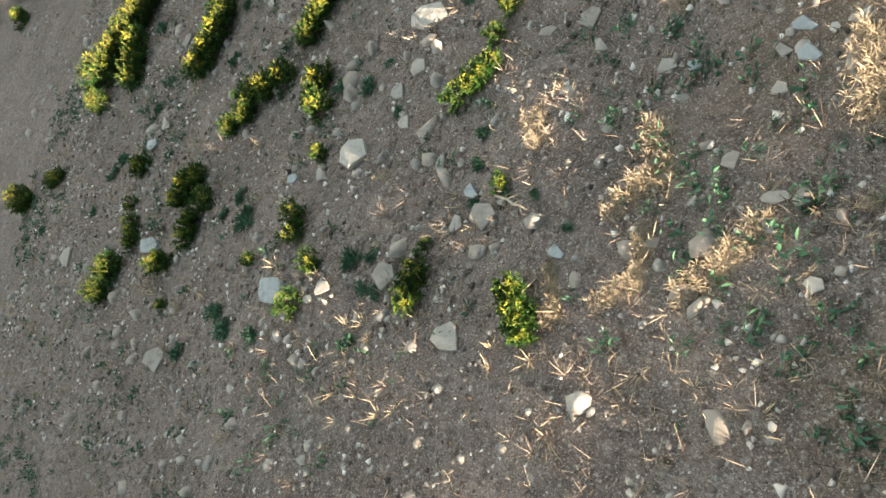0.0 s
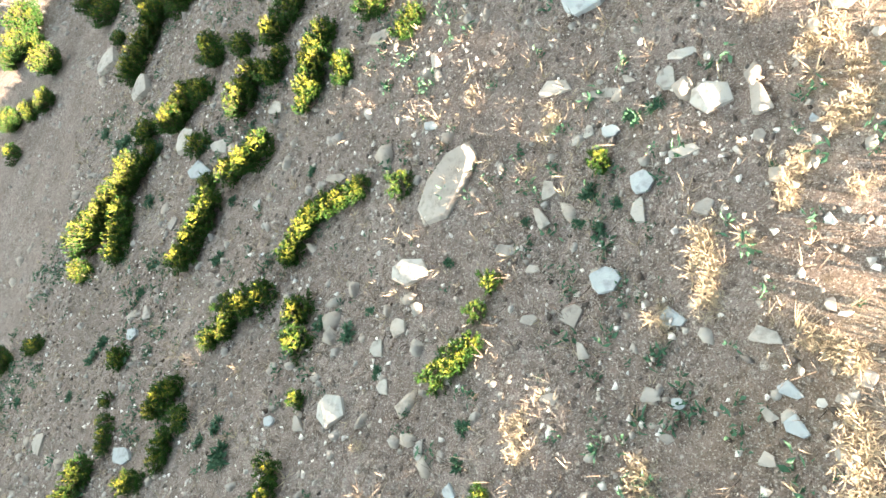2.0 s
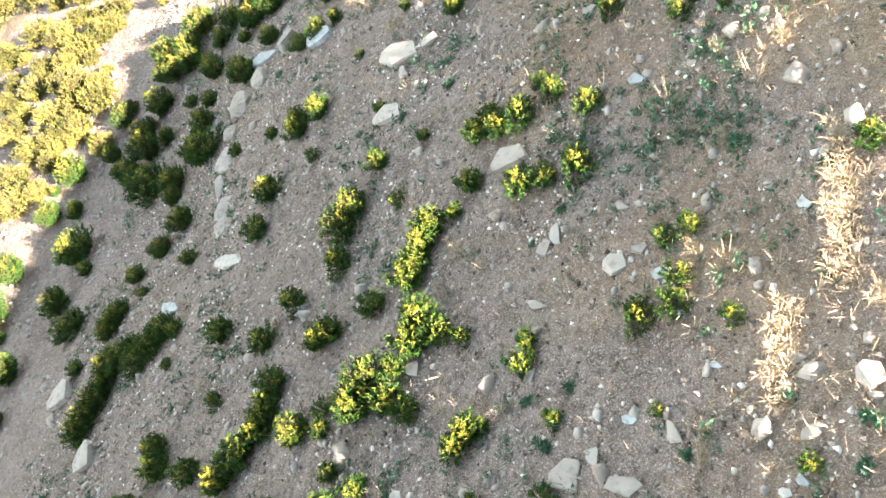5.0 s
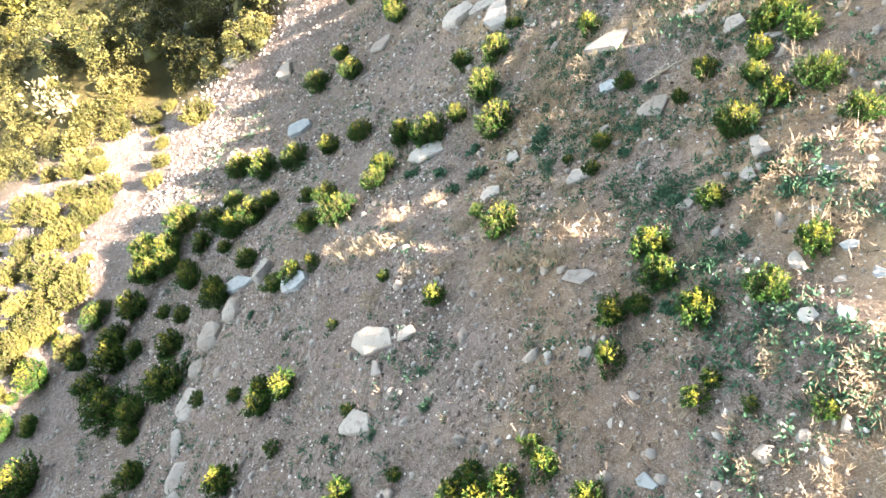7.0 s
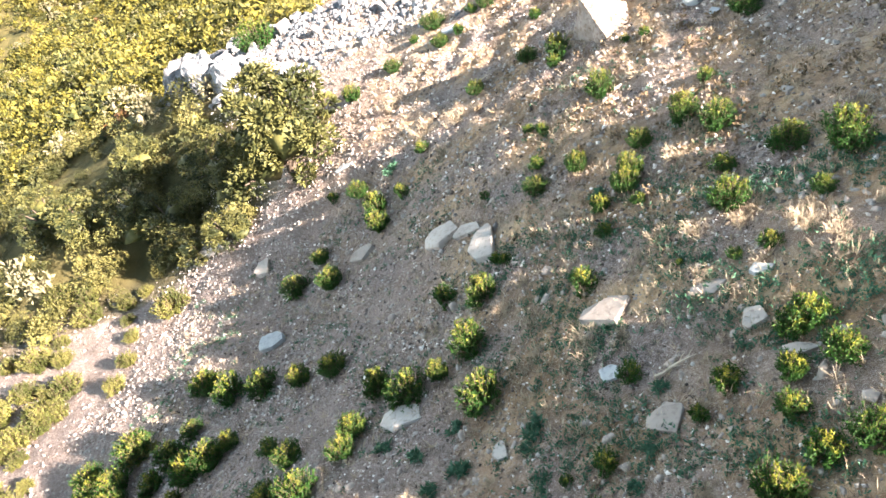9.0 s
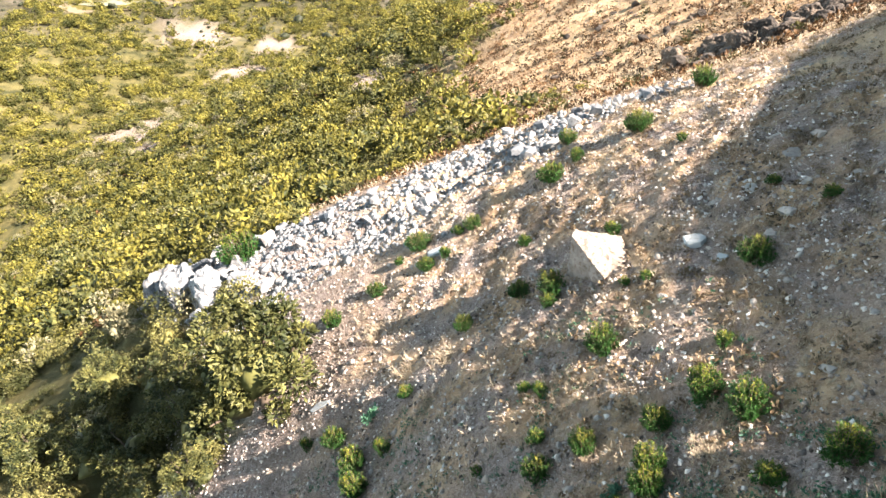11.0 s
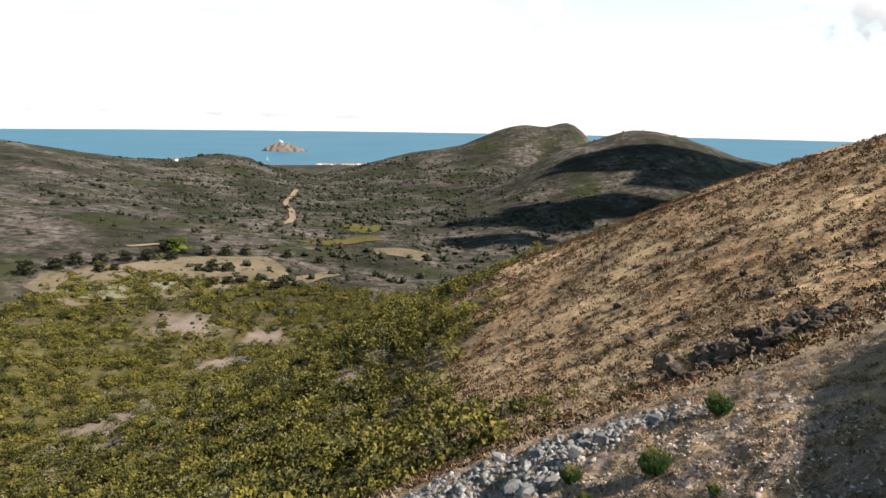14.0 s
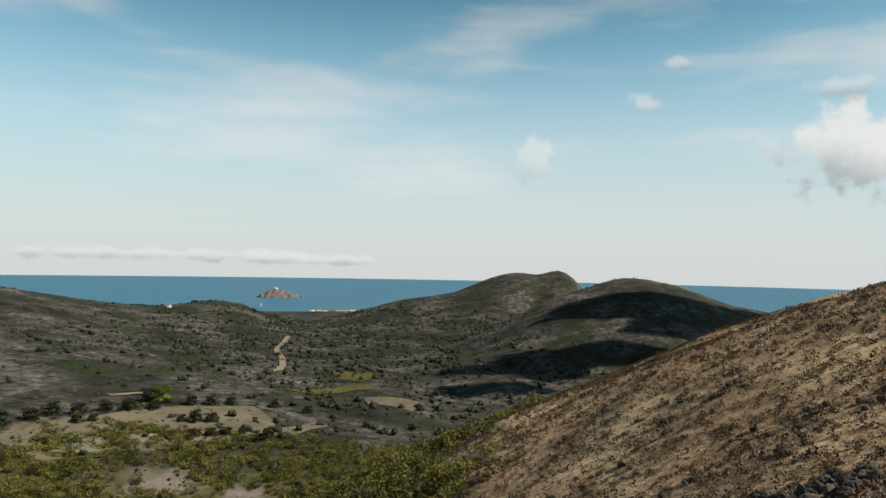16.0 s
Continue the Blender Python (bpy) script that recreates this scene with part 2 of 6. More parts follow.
FAR_LEAF = leaf_material("far_leaf", (0.01, 0.014, 0.007), (0.032, 0.036, 0.016), 0.1)
PINE_LEAF = leaf_material("pine_leaf", (0.06, 0.095, 0.012), (0.13, 0.17, 0.02), 0.3)
BARK = Look("bark").colour((0.085, 0.066, 0.05)).mat
STONE = stone_material("grey_stone", (0.29, 0.26, 0.235), (0.4, 0.37, 0.335), (0.17, 0.15, 0.135))
PALE_STONE = stone_material("pale_stone", (0.34, 0.325, 0.3), (0.46, 0.44, 0.405), (0.2, 0.185, 0.17), warmth=0.3)
BLUE_STONE = stone_material("blue_grey_stone", (0.28, 0.31, 0.32), (0.40, 0.43, 0.43), (0.17, 0.18, 0.19), warmth=0.0)
DARK_STONE = stone_material("dark_stone", (0.035, 0.03, 0.026), (0.08, 0.066, 0.056), (0.015, 0.013, 0.012))

# ---- the lie of the land ----
TREND = [-28.04, -17.69, 5.2, -4.28, 37.87, -10.8, 5.1, -1.89, 5.72, -3.36, ]
SHOULDERS = [
    5.7, 2.3, -0.1, 4.2, -3.2, 2.1, 6.4, 3.4, -9.6, -5.8, -1.2, 0.9, -7.6, 2.2, 5.5, -1.3, 3.6, 3, 1.9, -4.4, -1.1, 
    0.6, 0.5, -3.4, -3.4, 
]
HUMMOCKS = [
    0.04, 0.13, 0.9, -0.26, -0.34, 0.55, 0.07, 0.49, 0.42, -0.49, 0.32, -0.29, -0.26, 0.02, 0.66, 0.61, -2.26, 
    0.65, 0.34, -0.54, 0.16, 0.11, 0.25, -0.32, 0.23, -0.94, -0.46, -0.04, -0.61, -0.47, -0.56, -1.22, -0.28, 
    -0.26, -0.9, -1.02, -1, -1.26, -1.01, 0.57, 0.17, -0.7, -0.14, 0.18, 0.43, 0.28, 0.49, 0.39, -0.12, 0.17, 0.46, 
    0.64, 0.44, 0.34, 0.47, 0.3, 0.5, 0.96, 1.1, 0.89, 0.94, 0.78, 0.3, 
]
FOLDS = [
    -0.02, -0.2, -0.23, 0.04, 0.41, -0.41, -0.43, -0.02, -0.06, -0.32, -0.01, -0.38, -0.23, 0.2, -0.47, -0.03, -0.11,
    -0.19, 0.03, -0.07, 0.38, -0, 0.16, 0.01, -0.12, -0.06, 0.55, 0.26, -0.44, -0.29, 0.3, 0.01, -0.09, -0.05,
    0.14, -0.08, 0.09, 0.49, 0.08, -0.06, -0.26, -0.43, -0.4, 0.37, 0.19, -0.47, 0.21, -0.16, -0.02, -0.02, -0.15,
    -0.16, -0.17, 0.07, 0.36, -0.26, -0.17, 0.25, 0.24, -0.06, -0.13, 0.08, -0.23, -0.12, -0.22, -0.06, -0.07, -0.15,
    -0.18, 0.19, -0.08, -0.02, -0.12, -0.15, -0.14, 0.19, 0.17, -0.34, -0.23, -0.03, -0.1, -0.03, 0, 0.14, -0.21,
    -0.8, -0.25, 0.22, -0.07, -0.01, -0, -0.04, -0.15, -0.19, -0.05, 0.12,
]
# low knolls added to catch the sun, and dips sunk for shade: x, y, height or depth
KNOLLS_A = [
    (2.2, -0.2, 0.12), (1.6, -0.2, 0.07), (1.8, 0.8, 0.22), (3.1, 1.2, 0.17), (0.8, 1.2, 0.29), (2.5, 2.6, 0.28),
    (3.1, 3.4, 0.18), (3.6, 4.1, 0.1), (3.1, 5.3, 0.08), (3.3, 6.1, 0.29), (4.2, 6.7, 0.22), (3.2, 7.8, 0.29),
    (4, 8.8, 0.15), (4.6, 9.6, 0.11), (3.4, 9.7, 0.28), (4.9, 10.8, 0.29), (4.3, 12.7, 0.27), (5.4, 13.6, 0.11),
    (4.8, 14, 0.21), (2.9, 16.5, 0.22), (6.9, 17, 0.05), (6.1, 17.2, 0.28), (0.7, 17.3, 0.16), (0.4, 18.2, 0.04),
    (0, 18.7, 0.12), (-1.1, 19.2, 0.3), (4.9, 22.3, 0.1), (4.6, 22.6, 0.28), (6.3, 22.9, 0.29), (8.3, 23.1, 0.14),
    (6.6, 24.6, 0.18), (2.9, 24.8, 0.2),
]
KNOLLS_B = [
    (8, 25, 0.1), (3.6, 32.1, 0.08),
]
KNOLLS = KNOLLS_A + KNOLLS_B
DIPS = [
    (2.6, 0.8, 0.09), (1.4, 1.3, 0.17), (2.1, 1.8, 0.03), (1.3, 2.5, 0.04), (3.3, 3.8, 0.18), (2.8, 6.7, 0.04),
    (2.8, 6.8, 0.05), (2.1, 7.1, 0.04), (1, 7.1, 0.07), (2.5, 7.6, 0.1), (2.7, 9, 0.04), (3.8, 9.8, 0.13),
    (3.7, 13, 0.11), (3.5, 13.4, 0.03), (1.2, 14.9, 0.15), (2.8, 14.9, 0.06), (1.7, 20.9, 0.14), (5.4, 24.3, 0.03),
    (-6.5, 27.1, 0.18), (4.9, 28.8, 0.18), (-5.8, 30.8, 0.09),
]
BARE = [(-74.3, 186.6, 11.9, 11.9), (-86.6, 273.3, 13.4, 12), (-63.1, 242.2, 11.2, 11.2), (-8.4, 140.9, 6.3, 6.3), (-99.2, 276.8, 7.2, 7.2), (-67.5, 167.6, 7.8, 7.8), (-56.2, 269.2, 9.5, 9.5)]
SEA = -98.0
SHADE_BANK = 6.1
EYE_X, EYE_Y = 2.3, 25.8


def smooth(a, b, v):
    v = np.clip((v - a) / (b - a), 0.0, 1.0)
    return v * v * (3 - 2 * v)


def waves(x, y, size, seed, count=7):
    """A smooth random relief of about unit height and the given size in metres."""
    rng = np.random.RandomState(seed)
    total = 0.0 * x
    for _ in range(count):
        turn, phase = rng.uniform(0, 2 * math.pi, 2)
        k = 2 * math.pi / (size * rng.uniform(0.6, 1.7))
        total = total + np.sin(k * (x * math.cos(turn) + y * math.sin(turn)) + phase
                               + 1.3 * np.sin(0.37 * k * (y * math.cos(turn) - x * math.sin(turn)) + 2 * phase))
    return total / math.sqrt(count)


def hillside(x, y):
    u, v = x / 60, (y - 100) / 100
    z = sum(c * u ** i * v ** j for c, (i, j) in zip(TREND, ((i, j) for i in range(4) for j in range(4 - i))))
    places = [(40.0 * a - 80, 40.0 * b + 40) for b in range(5) for a in range(5)]
    for c, (px, py) in zip(SHOULDERS, places):
        z = z + c * np.exp(-((x - px) ** 2 + (y - py) ** 2) / 2048)
    places = [(6.0 * a - 20, 7.0 * b) for b in range(9) for a in range(7)]
    for c, (px, py) in zip(HUMMOCKS, places):
        z = z + c * np.exp(-((x - px) ** 2 + (y - py) ** 2) / 50)
    places = [(4.0 * a - 16, 4.0 * b - 1) for b in range(12) for a in range(8)]
    for c, (px, py) in zip(FOLDS, places):
        z = z + c * np.exp(-((x - px) ** 2 + (y - py) ** 2) / 16.82)
    for px, py, c in KNOLLS:
        z = z + 0.68 * c * np.exp(-((x - px) ** 2 + (y - py) ** 2) / 0.72)
    for px, py, c in DIPS:
        z = z - c * np.exp(-((x - px) ** 2 + (y - py) ** 2) / 1.62)
    # the open shelf beside the gully
    z = z + 1.9 * np.exp(-((x + 20.5) ** 2 + (y - 28.5) ** 2) / 64) - 0.6 * np.exp(-((x + 11.5) ** 2 + (y - 26.5) ** 2) / 32)
    # the floor of the gully, and the unseen brow above the first stretch, lowered for sun
    z = z - 2.2 * np.exp(-((x + 14) ** 2 + (y - 41.5) ** 2) / 26) - 1.04 * smooth(4.5, 9, x) * (1 - smooth(3, 9, y))
    # the hollow along the scree
    z = z - 1.5 * np.exp(-(y - 49.6 - 0.3 * np.maximum(0, x)) ** 2 / 1.6) * smooth(-11, -7, x) * (1 - smooth(3, 8, x))
    # an unseen steep upper bank, added to shade the slope below it
    return z + SHADE_BANK * smooth(15, 38, x - 0.1 * (y - 30)) * smooth(14, 30, y) * (1 - smooth(40, 58, y))


def polar(bearing, distance):
    b = radians(bearing)
    return EYE_X + distance * math.sin(b), EYE_Y + distance * math.cos(b)


# bearing, distance, top, width across the view, width along it
HILLS = [
    (-32.03, 930, -27, 98.1, 240),
    (-25.36, 980, -50.4, 138.3, 200),
    (-16.4, 1040, -51.3, 66.6, 140),
    (-44, 560, -40, 170, 200),
    (18.67, 820, -4.3, 86.9, 170),
    (25.13, 850, -39.7, 95.3, 150),
    (13.1, 780, -33, 63.9, 130),
    (32.92, 900, -47.5, 153, 150),
    (8.89, 1180, -3.7, 96.6, 140),
    (12.42, 1180, -8.3, 45.5, 150),
    (2.19, 1150, -46.3, 108.6, 130),
    (5.01, 1000, -61.7, 89.7, 150),
]


def country(x, y):
    """The valley, its far side and the hills towards the sea."""
    d = np.hypot(x - EYE_X, y - EYE_Y)
    z = -80.0 - 16.5 * smooth(300, 1440, d) - 12 * smooth(1450, 1600, d)
    rise = 0.0 * x
    for bearing, distance, top, across, along in HILLS:
        hx, hy = polar(bearing, distance)
        b = radians(bearing)
        a = (x - hx) * math.cos(b) - (y - hy) * math.sin(b)
        l = (x - hx) * math.sin(b) + (y - hy) * math.cos(b)
        base = -80 - 16.5 * float(smooth(300, 1440, np.array(distance)))
        h = (top - base) * np.exp(-0.5 * ((a / across) ** 2 + (l / along) ** 2))
        rise = (rise ** 4 + np.maximum(h, 0) ** 4) ** 0.25
    return z + rise


def height(x, y):
    d = np.hypot(x - EYE_X, y - EYE_Y)
    bearing = np.degrees(np.arctan2(x - EYE_X, y - EYE_Y))
    edge = 215 + 25 * smooth(-20, 30, bearing) + 60 * smooth(25, 60, bearing)
    k = smooth(0, 1, (d - edge + 60) / 150)
    near = hillside(np.clip(x, -130, 140), np.clip(y, -40, 262))
    z = near * (1 - k) + country(x, y) * k
    rough = 0.022 * waves(x, y, 1.1, 3) + 0.035 * waves(x, y, 3.5, 4)
    rough = rough + (0.06 * waves(x, y, 0.8, 8) + 0.07 * waves(x, y, 1.7, 9)) * smooth(26, 34, y) * smooth(-5, 3, x) * (1 - smooth(54, 62, y))
    z = z + rough * (1 - smooth(60, 200, d)) + waves(x, y, 22, 5) * 0.5 * smooth(30, 90, d) * (1 - 0.6 * smooth(250, 400, d))
    return z + waves(x, y, 70, 6) * 1.1 * smooth(150, 500, d) * (1 - smooth(1200, 1400, d))

# ---- zones of the hillside ----
def scree_line(x):
    return 50.2 + 0.65 * np.maximum(0, -5.5 - x) + 0.15 * np.clip(x, 0, 14)


def scree_zone(x, y):
    across = np.abs(y - scree_line(x)) / (5.0 - 2.9 * smooth(2, 12, x) + 0.9 * waves(x, y, 5, 21))
    return (1 - smooth(0.35, 1.25, across)) * smooth(-21, -17, x) * (1 - smooth(12, 15.5, x))


def beyond_scree(x, y):
    return smooth(0, 3, y - scree_line(x) - 4.6)


def maquis_zone(x, y):
    """Dense evergreen scrub: below the scree and on the valley side."""
    edge = -4 + 9 * smooth(58, 78, y) - 7 * smooth(80, 98, y) + 13 * smooth(105, 150, y) + 55 * smooth(160, 260, y)
    far = beyond_scree(x, y) * smooth(1.5, 6.5, y - scree_line(x) - 4.6 + waves(x, y, 6, 27)) * (1 - smooth(-9, 9, x - edge - 5 * waves(x, y, 14, 22)))
    gully = -25 + 18.5 * smooth(33, 38.5, y)
    low = (1 - smooth(-1.5, 1.5, x - np.minimum(gully, -6.5))) * (1 - beyond_scree(x, y)) * (1 - scree_zone(x, y))
    return np.maximum(far, low)


def bare_zone(x, y):
    """Bare stony patches in the scrub of the valley side."""
    out = 0.0 * x
    for px, py, wide, deep in BARE:
        out = np.maximum(out, 1 - smooth(0.5, 1.1, np.hypot((x - px) / wide, (y - py) / deep) + 0.25 * waves(x, y, 5, 88)))
    return out


def moor_zone(x, y):
    return smooth(230, 330, np.hypot(x - EYE_X, y - EYE_Y))


def heath_zone(x, y):
    return beyond_scree(x, y) * (1 - maquis_zone(x, y)) * (1 - moor_zone(x, y))


def grass_zone(x, y):
    """Dry grass among the stones: up the slope and towards the scree."""
    a = smooth(1.2, 4.2, x + 0.05 * y) * (0.35 + 0.65 * smooth(6, 22, y))
    b = smooth(24, 40, y) * smooth(-6, 2, x) * (1 - 0.75 * smooth(8, 13, x))
    return np.clip(np.maximum(a, b) * (0.55 + 0.5 * waves(x, y, 2.4, 24)), 0, 1) * (1 - beyond_scree(x, y))


# ---- ground ----
def grid_lines(fine_from, fine_to, step, low, high, growth):
    line = list(np.arange(fine_from, fine_to + step / 2, step))
    for sign, end in ((1, high), (-1, low)):
        at, s = (line[-1] if sign > 0 else line[0]), step
        while (at - end) * sign < 0:
            s *= growth
            at += sign * s
            line = line + [at] if sign > 0 else [at] + line
    return np.array(line)


def sheet(name, xs, ys, material):
    gx, gy = np.meshgrid(xs, ys)
    co = np.stack([gx, gy, height(gx, gy)], -1).reshape(-1, 3)
    nx, ny = len(xs), len(ys)
    i = (np.arange(ny - 1)[:, None] * nx + np.arange(nx - 1)[None]).reshape(-1)
    faces = np.stack([i, i + 1, i + 1 + nx, i + nx], -1)
    me = bpy.data.meshes.new(name)
    me.from_pydata(co.tolist(), [], faces.tolist())
    me.polygons.foreach_set("use_smooth", np.ones(len(faces), bool))
    me.materials.append(material)
    return new(name, me), gx.reshape(-1), gy.reshape(-1)


ground, gx, gy = sheet("ground", grid_lines(-25, 22, 0.2, -1700, 1700, 1.06), grid_lines(-5, 53, 0.2, -400, 1750, 1.045), SOIL)
tagged(ground, "grey brown stony soil of a steep hillside and valley", "ground", kind="structure")
for name, zone in (("straw", np.maximum(0.95 * heath_zone(gx, gy), 0.75 * grass_zone(gx, gy))), ("scrub", maquis_zone(gx, gy) * 0.95 * (0.12 + 0.88 * smooth(31, 40, gy)) * (1 - bare_zone(gx, gy))), ("moor", moor_zone(gx, gy))):
    ground.data.attributes.new(name, "FLOAT", "POINT").data.foreach_set("value", zone.astype(np.float32))

sea_mat = Look("sea_water", 0.45, 0.3)
sea_mat.colour(sea_mat.mix(sea_mat.ramp(sea_mat.noise(0.004, 4), (0.35, 0.0), (0.65, 1.0)), (0.026, 0.12, 0.2), (0.036, 0.145, 0.23)))
sea_mat.bump(sea_mat.noise(0.15, 4), 0.3, 0.6)
bm = bmesh.new()
bmesh.ops.create_circle(bm, cap_ends=True, segments=256, radius=4790)
bmesh.ops.translate(bm, verts=bm.verts, vec=(0, 0, SEA))
me = bpy.data.meshes.new("water")
bm.to_mesh(me)
bm.free()
me.materials.append(sea_mat.mat)
tagged(new("water", me), "calm blue sea reaching to the horizon", "sea", kind="structure")

# ---- building tools ----
def tri_mesh(name, verts, tris, material, soft=False):
    me = bpy.data.meshes.new(name)
    me.vertices.add(len(verts))
    me.vertices.foreach_set("co", np.asarray(verts, np.float32).ravel())
    me.loops.add(3 * len(tris))
    me.loops.foreach_set("vertex_index", np.asarray(tris, np.int32).ravel())
    me.polygons.add(len(tris))
    me.polygons.foreach_set("loop_start", np.arange(0, 3 * len(tris), 3, dtype=np.int32))
    if soft:
        me.polygons.foreach_set("use_smooth", np.ones(len(tris), bool))
    me.update(calc_edges=True)
    me.materials.append(material)
    return me


def join(pieces):
    verts, tris, n = [], [], 0
    for v, t in pieces:
        verts.append(v)
        tris.append(np.asarray(t) + n)
        n += len(v)
    return np.concatenate(verts), np.concatenate(tris)


def spins(rng, count, tilt):
    """Random turns about z, then a small random tilt: an array of 3 x 3 matrices."""
    a, b, c = rng.uniform(0, 2 * math.pi, count), rng.normal(0, tilt, count), rng.normal(0, tilt, count)
    m = np.zeros((count, 3, 3))
    ca, sa = np.cos(a), np.sin(a)
    m[:, 0, 0], m[:, 0, 1], m[:, 1, 0], m[:, 1, 1], m[:, 2, 2] = ca, -sa, sa, ca, 1
    t = np.tile(np.eye(3), (count, 1, 1))
    t[:, 0, 2], t[:, 1, 2], t[:, 2, 0], t[:, 2, 1] = b, c, -b, -c
    return t @ m


def scatter(name, shapes, places, sizes, turns, material):
    """One mesh of many pieces: each place gets one of the shapes."""
    pieces = []
    for k, (v, t) in enumerate(shapes):
        p, s, r = places[k::len(shapes)], sizes[k::len(shapes)], turns[k::len(shapes)]
        if len(p):
            s = s[:, None, None] if s.ndim == 1 else s[:, None, :]
            out = np.einsum("nij,nvj->nvi", r, v[None] * s) + p[:, None]
            pieces.append((out.reshape(-1, 3), (t[None] + (np.arange(len(p)) * len(v))[:, None, None]).reshape(-1, 3)))
    return new(name, tri_mesh(name, *join(pieces), material))


def on_ground(x, y, sink=0.0):
    return np.stack([x, y, height(x, y) - sink], -1)


def lean_on_ground(x, y):
    """The ground's upward direction."""
    d = 0.15
    n = Vector((float(height(x - d, y) - height(x + d, y)), float(height(x, y - d) - height(x, y + d)), 2 * d))
    return n.normalized()


def random_field(rng, count, x0, x1, y0, y1, mask):
    x, y = rng.uniform(x0, x1, count), rng.uniform(y0, y1, count)
    keep = rng.uniform(0, 1, count) < mask(x, y)
    return x[keep], y[keep]


def blades(rng, count, length, width, spread, rise=1.0, bend=0.5, plain=False):
    """Grass blades from one root: each a bent strip."""
    v, t = [], []
    for k in range(count):
        a, l = rng.uniform(0, 2 * math.pi), length * rng.uniform(0.45, 1.1)
        out = spread * rng.uniform(0.15, 1.0)
        d = np.array([math.cos(a), math.sin(a), 0])
        s = np.array([-math.sin(a), math.cos(a), 0]) * width * 0.5
        root = d * rng.uniform(0, 0.25) * length
        mid = root + d * out * l * 0.45 + np.array([0, 0, rise * l * 0.55])
        tip = root + d * out * l * (1.0 + 0.3 * bend) + np.array([0, 0, rise * l * (1 - bend * out * 0.7)])
        n = len(v)
        if plain:
            v += [root - s, root + s, tip]
            t += [(n, n + 1, n + 2)]
            continue
        v += [root - s, root + s, mid + s * 0.8, mid - s * 0.8, tip]
        t += [(n, n + 1, n + 2), (n, n + 2, n + 3), (n + 3, n + 2, n + 4)]
    return np.array(v), np.array(t)


def leaf_cards(rng, centres, outward, length, width, droop=0.3):
    """Small pointed leaves at the given places, each a folded pair of triangles."""
    n = len(centres)
    d = outward + rng.normal(0, 0.55, (n, 3))
    d /= np.linalg.norm(d, axis=1)[:, None]
    s = np.cross(d, rng.normal(0, 1, (n, 3)))
    s /= np.linalg.norm(s, axis=1)[:, None] + 1e-9
    l = (length * rng.uniform(0.6, 1.3, n))[:, None]
    w = (width * rng.uniform(0.7, 1.2, n))[:, None]
    up = np.cross(s, d) * w * 0.35
    v = np.stack([centres, centres + d * l * 0.5 + s * w * 0.5 + up, centres + d * l, centres + d * l * 0.5 - s * w * 0.5 + up], 1)
    i = np.arange(n)[:, None] * 4
    t = np.concatenate([i + np.array([[0, 1, 2]]), i + np.array([[0, 2, 3]])])
    return v.reshape(-1, 3), t


def tube(path, radii, sides=5):
    """A tapered limb along a path."""
    path, v, t = [np.array(p, float) for p in path], [], []
    for k, p in enumerate(path):
        d = path[min(k + 1, len(path) - 1)] - path[max(k - 1, 0)]
        d /= np.linalg.norm(d) + 1e-9
        a = np.cross(d, (0.3, 0.9, 0.2))
        a /= np.linalg.norm(a)
        b = np.cross(d, a)
        for j in range(sides):
            w = 2 * math.pi * j / sides
            v.append(p + radii[k] * (a * math.cos(w) + b * math.sin(w)))
    for k in range(len(path) - 1):
        for j in range(sides):
            p, q = k * sides + j, k * sides + (j + 1) % sides
            t += [(p, q, q + sides), (p, q + sides, p + sides)]
    return np.array(v), np.array(t)


def hull(points, material, name, bevel=0.0):
    """A broken stone: the hull of some points, with worn edges."""
    bm = bmesh.new()
    for p in points:
        bm.verts.new(p)
    made = bmesh.ops.convex_hull(bm, input=bm.verts)
    bmesh.ops.delete(bm, geom=list({g for g in made["geom_interior"] + made["geom_unused"] if isinstance(g, bmesh.types.BMVert)}), context="VERTS")
    if bevel:
        bmesh.ops.dissolve_limit(bm, angle_limit=radians(14), verts=bm.verts, edges=bm.edges)
        bmesh.ops.bevel(bm, geom=bm.edges[:], offset=bevel, segments=2, affect="EDGES", profile=0.6)
    bmesh.ops.triangulate(bm, faces=bm.faces)
    me = bpy.data.meshes.new(name)
    bm.to_mesh(me)
    bm.free()
    me.materials.append(material)
    return me


def roughen(me, cuts, amount, scale):
    """Breaks up the faces of a rock with finer hollows and ribs."""
    bm = bmesh.new()
    bm.from_mesh(me)
    for _ in range(cuts):
        long = [e for e in bm.edges if e.calc_length() > 0.12]
        if long:
            bmesh.ops.subdivide_edges(bm, edges=long, cuts=1)
            bmesh.ops.triangulate(bm, faces=bm.faces)
    bm.normal_update()
    for v in bm.verts:
        n = noise.fractal(v.co * scale, 1.0, 2.0, 4) + 0.6 * noise.noise(v.co * scale * 4)
        v.co += v.normal * n * amount
    bm.to_mesh(me)
    bm.free()


def slab_points(rng, thick, count=22):
    """Points of a flat, angular stone about one metre across."""
    out = []
    corners = rng.randint(5, 8)
    turn = np.sort(rng.uniform(0, 2 * math.pi, corners))
    reach = rng.uniform(0.36, 0.55, corners)
    for a, r in zip(turn, reach):
        for z in (-0.5, 0.5):
            k = r * rng.uniform(0.82, 1.0)
            out.append((k * math.cos(a), k * math.sin(a), z * thick * rng.uniform(0.6, 1.1)))
    for _ in range(count - len(out)):
        a, r = rng.uniform(0, 2 * math.pi), rng.uniform(0.05, 0.4)
        out.append((r * math.cos(a), r * math.sin(a), thick * rng.uniform(0.3, 0.62)))
    return out


